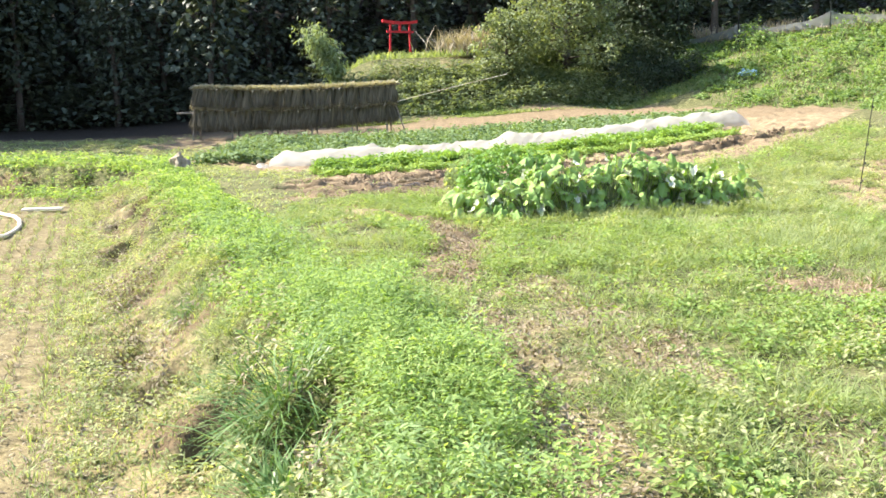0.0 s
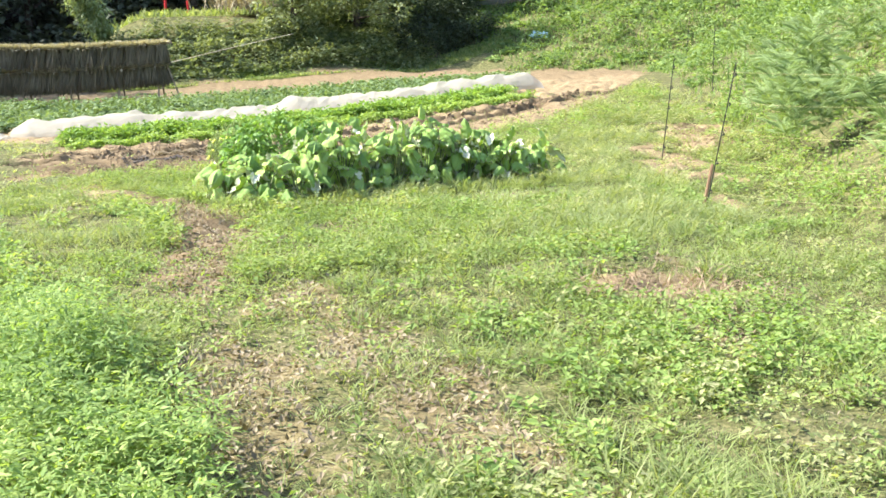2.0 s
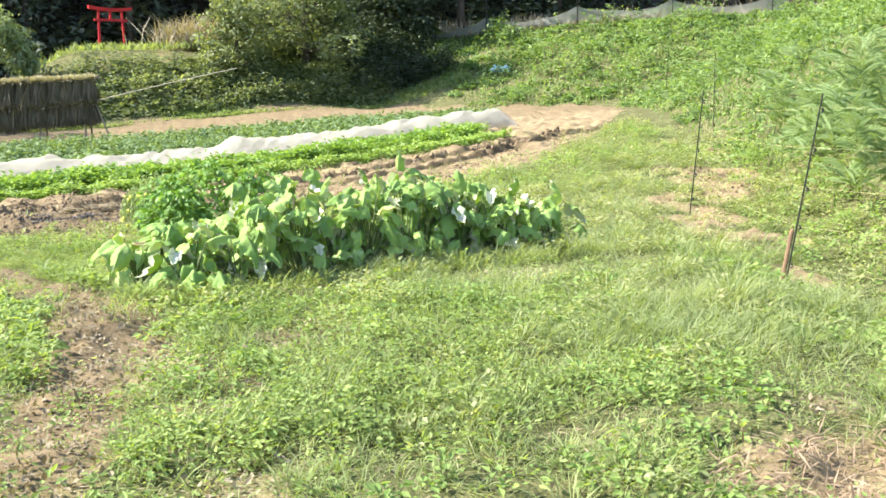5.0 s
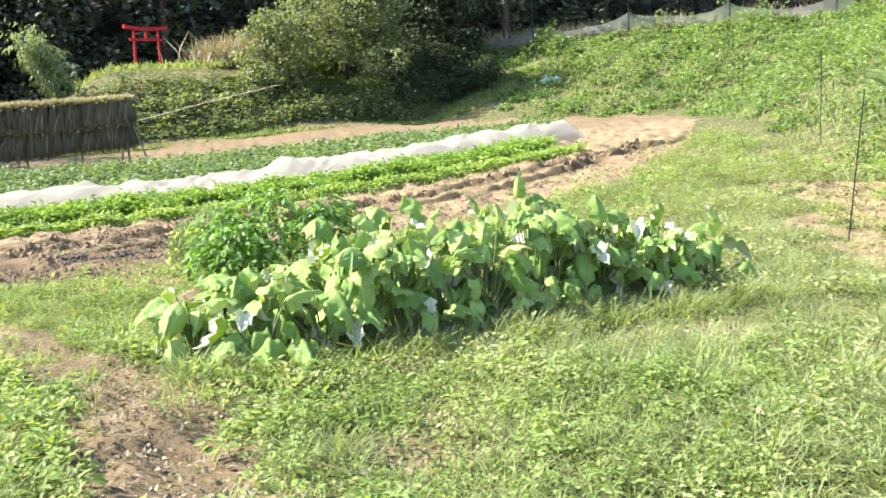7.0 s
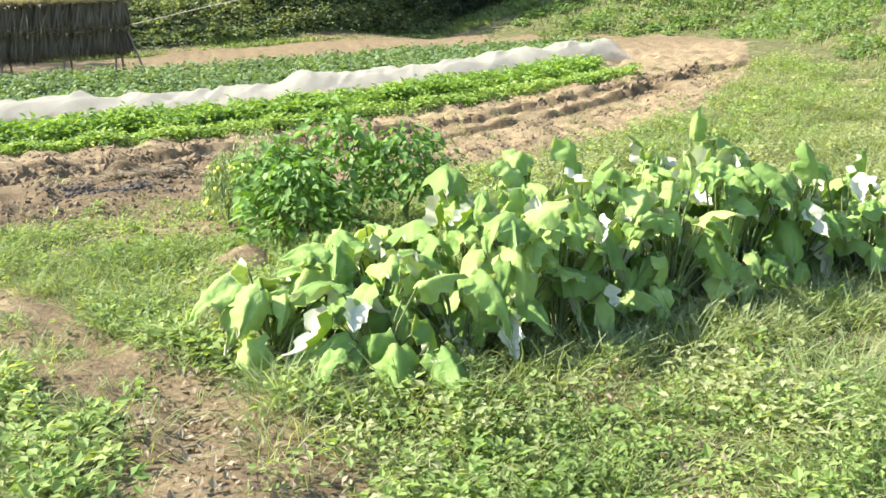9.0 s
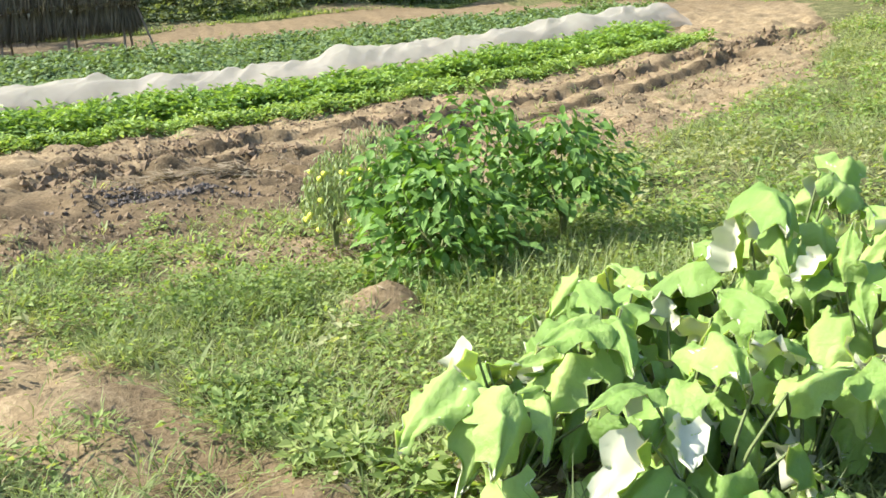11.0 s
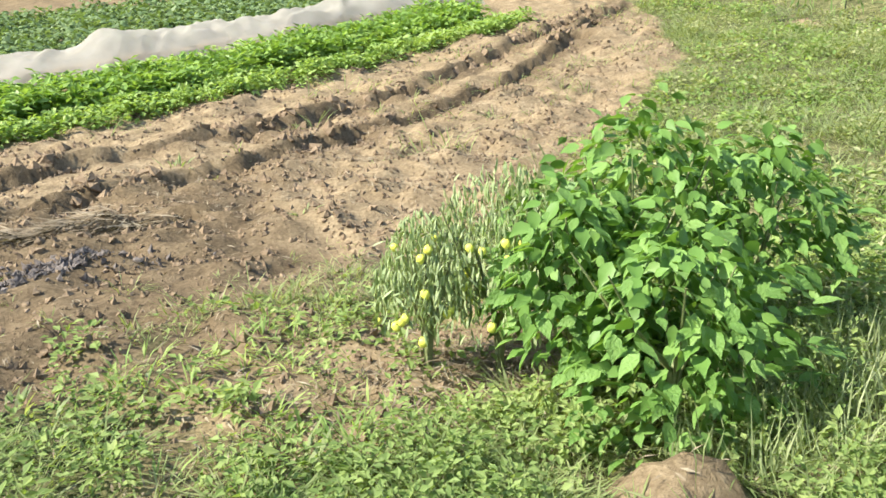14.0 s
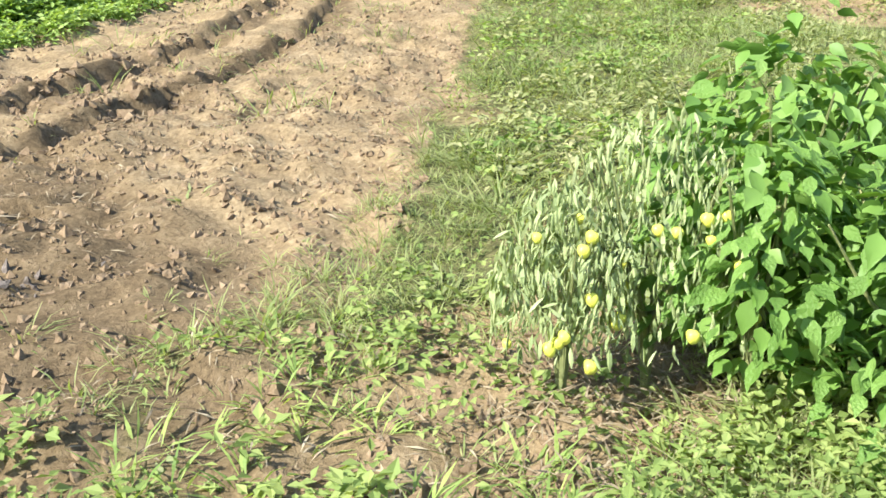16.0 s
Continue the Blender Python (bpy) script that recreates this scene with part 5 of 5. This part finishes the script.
def tree(name, x, y, h, r, label, mat, n, size, low=0.3, blobs=9, category="tree"):
    z = float(ground_z(x, y))
    e = thing(name, (x, y, z - 0.1), label, category)
    lean = rng.normal(0, 0.03 * h, 2)
    tr = 0.018 * h + 0.04
    pts = [(lean[0] * f * f, lean[1] * f * f, h * 0.85 * f) for f in (0, 0.2, 0.5, 0.8, 1)]
    parts = [tube(pts, [tr * 1.3, tr, tr * 0.8, tr * 0.5, tr * 0.2], 8)]
    bl = []
    for k in range(blobs):
        a = 2.4 * k + rng.uniform(0, 1)
        f = low + (1 - low) * (k + 0.5) / blobs
        rr = r * rng.uniform(0.25, 0.7) * (1.1 - 0.6 * f)
        c = (rr * math.cos(a), rr * math.sin(a), h * f)
        parts.append(tube([(lean[0] * f * f, lean[1] * f * f, h * f * 0.8), (c[0] * 0.5, c[1] * 0.5, h * f * 0.92), c], [tr * 0.4, tr * 0.25, tr * 0.1], 5))
        bl.append((*c, r * rng.uniform(0.4, 0.62) * (12 / max(blobs, 12)) ** 0.6, h * 0.13 * rng.uniform(0.8, 1.3) * (12 / max(blobs, 12)) ** 0.4))
    piece("trunk", merged(*parts), M_BARK, e, smooth=True)
    piece("crown", crown_leaves(n, bl, size), mat, e)
    return e


kinds = [tree("forest_tree", -40 + 6 * k, 62 + k, 15 + 2 * k, 5.2, "tall dark evergreen tree at the edge of woods", M_TREE, 1700, 0.68, 0.3, 12) for k in range(3)]
for e in kinds:
    e["group"] = "trees of the woods"
spot = []
for row, yy in enumerate((59, 64, 69, 74, 80)):
    for k in range(15):
        spot.append((-56 + 5.2 * k + 2.3 * (row % 2) + rng.normal(0, 0.7), yy + rng.normal(0, 1.0)))
for k in range(7):
    spot.append((-46 + rng.normal(0, 2), 47 + 3.0 * k))
    spot.append((-40 + rng.normal(0, 2), 47 + 2.6 * k))
# Added row outside the view, to throw shade on the ground beside the rack.
for k in range(9):
    spot.append((-29.5 + rng.normal(0, 1), 41 + 2.7 * k))
for k in range(8):
    spot.append((20 + 4.0 * k, 66 - 2.0 * k + rng.normal(0, 1)))
    spot.append((22 + 4.0 * k, 72 - 2.0 * k + rng.normal(0, 1)))
for sx_, sy_ in spot:
    if -9 < sx_ < 3 and sy_ < 60:
        continue
    src = kinds[rng.integers(3)]
    s = rng.uniform(0.85, 1.2) * (0.55 if sy_ < 67 and sx_ > -28 else 1.0)
    copy_thing(src, Matrix.Translation((sx_, sy_, float(ground_z(sx_, sy_)) - 0.1)) @ Matrix.Rotation(rng.uniform(0, 6.28), 4, "Z") @ Matrix.Diagonal((s, s, s, 1)))
# undergrowth below the trees
x, y = spots(1500, -55, 30, 57, 72, lambda x, y: (y > 58 + 2 * vnoise(x, y, 4, 55)) * ((x < -6) | (y > 61)))
stuff("undergrowth", bushy(x, y, 2.4, 1.2, 26, 0.5, QUAD), M_TREE, "dark undergrowth below the trees", "undergrowth")

# spreading tree and hedge on the far bank
def on_slope(n, x0, x1, d0, d1, keep=None):
    x = rng.uniform(x0, x1, n)
    d = rng.uniform(d0, d1, n)
    y = 45.3 + 0.3 * x + d / 0.96
    if keep is not None:
        m = rng.random(n) < keep(x, y)
        x, y = x[m], y[m]
    return x, y
tree("bank_tree", 6.6, 51.2, 7.4, 4.4, "spreading olive-green broadleaf tree on the far bank", M_HEDGE, 17000, 0.17, 0.06, 46)
tree("bank_tree", 11.6, 56.5, 6.0, 3.4, "broadleaf tree behind the far bank, leaves coloured dark as shade", M_SHADELEAF, 8000, 0.22, 0.15, 30)
tree("bank_tree", 3.4, 49.2, 3.4, 2.2, "small olive-green broadleaf tree on the far bank", M_HEDGE, 5000, 0.16, 0.1, 20)
x, y = on_slope(1800, -5, 10, 0.2, 6.5, lambda x, y: sstep(0.1, 0.5, vnoise(x, y, 2.2, 57) + 0.15) * np.where(x < 3.5, sstep(4.6, 3.6, bank_d(x, y)), 1))
stuff("bank_hedge", bushy(x, y, (0.4 + 0.8 * vnoise(x, y, 1.2, 58) ** 2) * np.where(x < 3.5, 0.75, 1.1), 0.55, 34, 0.16, QUAD), M_HEDGE, "dense olive-green shrubs covering the far bank", "hedge")
# Shrubs in the hollow right of the tree; its shade is in their colour.
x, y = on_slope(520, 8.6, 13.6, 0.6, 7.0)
stuff("bank_shrubs", bushy(x, y, 0.9 + 0.9 * vnoise(x, y, 1.5, 86), 0.6, 40, 0.15, QUAD), M_SHADELEAF, "shrubs beside the spreading tree, leaves coloured dark as shade", "shrubs")
x, y = on_slope(600, -7, 12, -0.4, 1.0)
stuff("bank_foot_grass", bushy(x, y, 0.16, 0.4, 20, 0.14, SLIM), M_SLOPE, "bright grass at the foot of the far bank", "grass")
x, y = on_slope(18000, -6, 14, -0.8, 1.0)
stuff("bank_foot_grass", blades(x, y, 0.17, 0.025, 0.6), M_GRASS, "bright grass at the foot of the far bank", "grass")

# bamboo behind the rack
def bamboo(x, y):
    e = thing("bamboo_clump", (x, y, float(ground_z(x, y)) - 0.1), "pale feathery bamboo clump arching to one side", "bamboo")
    pos, yaws = [], []
    for k in range(9):
        a, hh = rng.uniform(-0.5, 0.3), rng.uniform(2.0, 3.2)
        b = rng.normal(0, 0.15, 2)
        pts = [(b[0] - 0.42 * hh * f ** 1.6 + a * f * 0.6, b[1] + a * f, hh * (f - 0.12 * f ** 4)) for f in np.linspace(0, 1, 8)]
        piece("culm", tube(pts, list(np.linspace(0.022, 0.006, 8)), 5), M_STALK, e)
        for f in rng.uniform(0.2, 1, 260):
            q = np.array([b[0] - 0.42 * hh * f ** 1.6 + a * f * 0.6, b[1] + a * f, hh * (f - 0.12 * f ** 4)])
            pos.append(q + rng.normal(0, 0.27, 3))
    n = len(pos)
    V = strew(SLIM, np.array(pos), turns(rng.uniform(0, 6.28, n), rng.normal(-0.5, 0.4, n), rng.normal(0, 0.4, n)), rng.uniform(0.2, 0.36, n))
    piece("foliage", V, M_BAMBOO, e)


bamboo(-4.9, 48.0)
x, y = 1.6 + rng.normal(0, 0.75, 900), 53.5 + rng.normal(0, 0.6, 900)
stuff("pampas_clump", blades(x, y, 1.5, 0.03, 0.15), M_PAMPAS, "dry brown pampas grass on the terrace", "pampas grass")
x, y = spots(9000, -6, 16, 50, 60, lambda x, y: sstep(5, 6, bank_d(x, y)) * 1.0)
stuff("terrace_grass", blades(x, y, 0.4, 0.035, 0.4), M_GRASS, "long grass on the terrace edge", "grass")

# ---- weedy slope on the sunny side ----
def hill_keep(x, y):
    d = np.maximum(np.maximum(hill_d(x, y), np.where(x > 10.5, bank_d(x, y), -9)), np.where(x > 8, 0.7 * (x - 14) + 0.7 * (y - 43), -9))
    return sstep(-0.5, 0.4, d) * (0.4 + 0.8 * vnoise(x, y, 1.5, 61)) * (y > 2) * np.where(y > 44.5, sstep(11.8, 13.8, x), 1)
x, y = spots(7500, 4, 36, 3, 60, lambda x, y: hill_keep(x, y) * sstep(20, 14, hill_d(x, y)) * np.where((y < 19) & (x < 13), 0.06, 1))
far = np.hypot(x, y - 6)
stuff("slope_weeds", bushy(x, y, 0.12 + 1.5 * vnoise(x, y, 1.2, 62) ** 3, 0.4, 34, 0.05 + 0.0027 * far, QUAD), M_SLOPE, "thick sunlit weeds covering the slope", "weeds")
x, y = spots(76000, 4, 34, 3, 56, lambda x, y: hill_keep(x, y) * sstep(16, 11, hill_d(x, y)) * np.where((y < 18) & (x < 12), 0.45, 1))
stuff("slope_grass", blades(x, y, 0.28, 0.005 + 0.0005 * np.hypot(x, y - 6), 0.7), M_SLOPE, "sunlit grass covering the slope", "grass")

x, y = spots(900, 9, 34, 16, 57, lambda x, y: hill_keep(x, y) * sstep(0.8, 2.0, hill_d(x, y)) * sstep(0.52, 0.68, vnoise(x, y, 2.4, 90)))
stuff("slope_shrubs", bushy(x, y, 0.5 + 0.7 * vnoise(x, y, 1.5, 91), 0.55, 44, 0.05 + 0.0022 * np.hypot(x, y - 6), QUAD), M_MUGWORT, "rounded grey-green shrubs standing in the slope weeds", "shrubs")


def frond():
    V, F = [], []
    n = 15
    for i in range(n):
        s = i / n
        y0, z0 = 0.95 * s + 0.05, 0.42 * s - 0.55 * s * s
        L = 0.3 * (1 - s) ** 0.7 + 0.03
        for sd in (-1, 1):
            k = len(V)
            V += [(0, y0 - 0.012, z0), (sd * L * 0.55, y0 + 0.015, z0 + 0.02), (sd * L, y0 + 0.09, z0 - 0.05), (sd * L * 0.5, y0 + 0.055, z0 + 0.01)]
            F += [(k, k + 1, k + 3), (k + 1, k + 2, k + 3)]
    k = len(V)
    V += [(-0.008, 0, 0), (0.008, 0, 0), (0, 0.55, 0.08), (0, 1, -0.13)]
    F += [(k, k + 1, k + 2), (k, k + 2, k + 3)]
    return np.array(V), np.array(F)


FROND = frond()
x, y = spots(520, 6.2, 13, 9.5, 20, lambda x, y: sstep(-0.7, 0.1, hill_d(x, y)) * sstep(0.4, 0.55, vnoise(x, y, 1.1, 92)))
stuff("slope_shrubs", bushy(x, y, 0.25 + 0.8 * vnoise(x, y, 1.0, 93), 0.32, 60, 0.06), M_LUSH, "leafy green weeds between the ferns", "weeds")
def fern_bed(n, x0, x1, y0, y1, keep, size, label, high=0.3):
    x, y = spots(n, x0, x1, y0, y1, keep)
    per = 7
    X, Y = np.repeat(x, per), np.repeat(y, per)
    m = len(X)
    pos = np.stack([X, Y, ground_z(X, Y) + np.repeat(high * (0.3 + 1.2 * vnoise(x, y, 1.0, 87) ** 1.5), per) * rng.uniform(0.35, 1, m)], 1)
    R = turns(rng.uniform(0, 6.283, m), rng.normal(0.45, 0.25, m), rng.normal(0, 0.2, m))
    stuff("ferns", strew(FROND, pos, R, size * rng.uniform(0.6, 1.2, m)), M_FERN, label, "ferns")
fern_bed(1500, 6.4, 13, 9.5, 19.5, lambda x, y: sstep(-0.7, 0.1, hill_d(x, y) - 0.5 * sstep(15, 18, y) - 1.0 * sstep(12, 10.5, y)) * sstep(0.42, 0.54, vnoise(x, y, 1.0, 64)), 0.3, "tall light green ferns on the slope behind the fence", 1.5)
fern_bed(300, 8.5, 24, 18, 40, lambda x, y: sstep(0.3, 1.0, hill_d(x, y)) * sstep(6, 4, hill_d(x, y)) * 0.7, 0.5, "fern fronds among the slope weeds")

# ---- electric fence ----
def fence_post(x, y, h, lean, stake):
    e = thing("fence_post", (x, y, float(ground_z(x, y))), "thin black fence pole with wire clips" + (" on a wooden stake" if stake else ""), "fence post", "electric fence posts")
    e.matrix_basis = e.matrix_basis @ Matrix.Rotation(lean, 4, "Y")
    pole = piece("pole", tube([(0, 0, -0.15), (0, 0, h)], [0.009, 0.007], 8), M_BLACK, e)
    for k in range(5):
        zz = 0.2 + (h - 0.35) * k / 4
        piece("clip", tube([(0.0, -0.03, zz - 0.02), (0.015, -0.03, zz), (0.0, -0.03, zz + 0.025)], [0.008, 0.014, 0.008], 6), M_BLACK, pole)
    if stake:
        piece("stake", tube([(-0.02, 0.03, -0.15), (-0.02, 0.03, 0.5), (-0.015, 0.03, 0.53)], [0.021, 0.02, 0.012], 7), M_STAKE, e)
    return e


POSTS = [(6.6, 8.3, 1.5, 0.05, False), (5.98, 12.68, 1.75, 0.18, True), (7.1, 16.4, 1.6, 0.1, False), (11.6, 23.5, 1.7, 0.0, False), (15.5, 33, 1.6, 0.05, False)]
for p in POSTS:
    fence_post(*p)
for (ax, ay, ah, al, _), (bx, by, bh, bl, _) in zip(POSTS, POSTS[1:]):
    for k in range(5):
        pts = []
        for f in np.linspace(0, 1, 7):
            za, zb = 0.2 + (ah - 0.35) * k / 4, 0.2 + (bh - 0.35) * k / 4
            pa = Vector((ax + math.sin(al) * za, ay - 0.03, float(ground_z(ax, ay)) + za))
            pb = Vector((bx + math.sin(bl) * zb, by - 0.03, float(ground_z(bx, by)) + zb))
            q = pa.lerp(pb, f)
            pts.append((q.x, q.y, q.z - 0.07 * math.sin(math.pi * f)))
        tagged(piece("fence_wire", tube(pts, [0.0012] * 7, 5), M_WIRE), "thin yellow electric fence wire strung between poles", "fence wire", "fence wires")

# grey net along the top of the slope
def grey_net():
    e = thing("slope_net", (20, 54, float(ground_z(20, 54))), "sagging grey netting on poles along the top of the slope", "netting")
    off = e.matrix_basis.translation
    xs = np.linspace(12.5, 30, 90)
    ys = 57.5 - 0.55 * (xs - 12.5)
    us = np.linspace(0, 1, 6)
    X, U = np.meshgrid(xs, us, indexing="ij")
    Y = np.repeat(ys[:, None], 6, 1) + 0.5 * (1 - U)
    peak = np.abs(np.sin((X - 12.5) * math.pi / 4.2)) ** 0.5
    Z = ground_z(X, Y) + 0.25 + U * (1.0 - 0.6 * peak) + 0.1 * (vnoise(X, U * 3, 0.5, 71) - 0.5)
    i = (np.arange(89)[:, None] * 6 + np.arange(5)[None]).ravel()
    piece("net", (np.stack([X - off.x, Y - off.y, Z - off.z], -1).reshape(-1, 3), np.stack([i, i + 1, i + 7, i + 6], 1)), M_GREYNET, e, "", True)
    for hx in (12.5, 16.7, 20.9, 25.1, 29.3):
        hy = 57.5 - 0.55 * (hx - 12.5)
        hz = float(ground_z(hx, hy))
        piece("pole", tube([(hx - off.x, hy - off.y, hz - 0.2 - off.z), (hx - off.x, hy - off.y, hz + 2.2 - off.z)], [0.03, 0.025], 6), M_BLACK, e)


grey_net()

x = rng.uniform(15, 36, 5200)
y = 57.5 - 0.55 * (x - 12.5) + rng.uniform(0.3, 4.0, 5200)
stuff("dry_brush", blades(x, y, 0.35 + 0.8 * vnoise(x, y, 1.6, 88), 0.03, 0.5), M_PAMPAS, "brown dry grass along the top of the slope", "dry grass")

# ---- small things ----
def crumpled(name, at, size, mat, label, category, seed):
    bm = bmesh.new()
    bmesh.ops.create_icosphere(bm, subdivisions=3, radius=1)
    for v in bm.verts:
        k = 0.8 + 0.5 * noise.noise(v.co * 1.7 + Vector((seed, 0, 0))) + 0.15 * noise.noise(v.co * 5)
        v.co = Vector((v.co.x * k * size[0], v.co.y * k * size[1], max(v.co.z, -0.35) * k * size[2]))
    me = bpy.data.meshes.new(name)
    bm.to_mesh(me)
    bm.free()
    me.materials.append(mat)
    ob = tagged(new(name, me), label, category)
    ob.location = (at[0], at[1], float(ground_z(at[0], at[1])) + 0.2 * size[2])
    return ob


crumpled("stone", (-7.0, 25.9), (0.34, 0.26, 0.38), M_STONE, "grey-brown field stone on the edge of the bank", "stone", 1)
crumpled("plastic_sheet", (15.3, 48.6), (0.6, 0.35, 0.28), M_BLUE, "crumpled light blue plastic sheet in the weeds", "plastic sheet", 5)
crumpled("net_end", (-4.9, 26.75), (0.28, 0.22, 0.2), M_NET, "bunched white net end beside the row", "netting", 9)
V, F = box_vf(-0.45, 0.45, -0.16, 0.16, 0, 0.05)
b = tagged(piece("board", (V, F), M_PALEWOOD), "bleached wooden board lying on the paddy", "board")
b.matrix_basis = Matrix.Translation((-9.5, 22.9, float(ground_z(-9.5, 22.9)) + 0.05)) @ Matrix.Rotation(0.15, 4, "Z")
pts = [(-10.6 * (1 - w) ** 2 - 16.2 * w * (1 - w) - 8.6 * w * w, 22.8 * (1 - w) ** 2 + 40.4 * w * (1 - w) + 17.3 * w * w, 0) for w in np.linspace(0, 1, 9)]
pts = [(p[0], p[1], float(ground_z(p[0], p[1])) + 0.05) for p in pts]
tagged(piece("hose", tube(pts, [0.045] * 9, 8), M_PALEWOOD), "pale curved hose lying on the paddy", "hose")
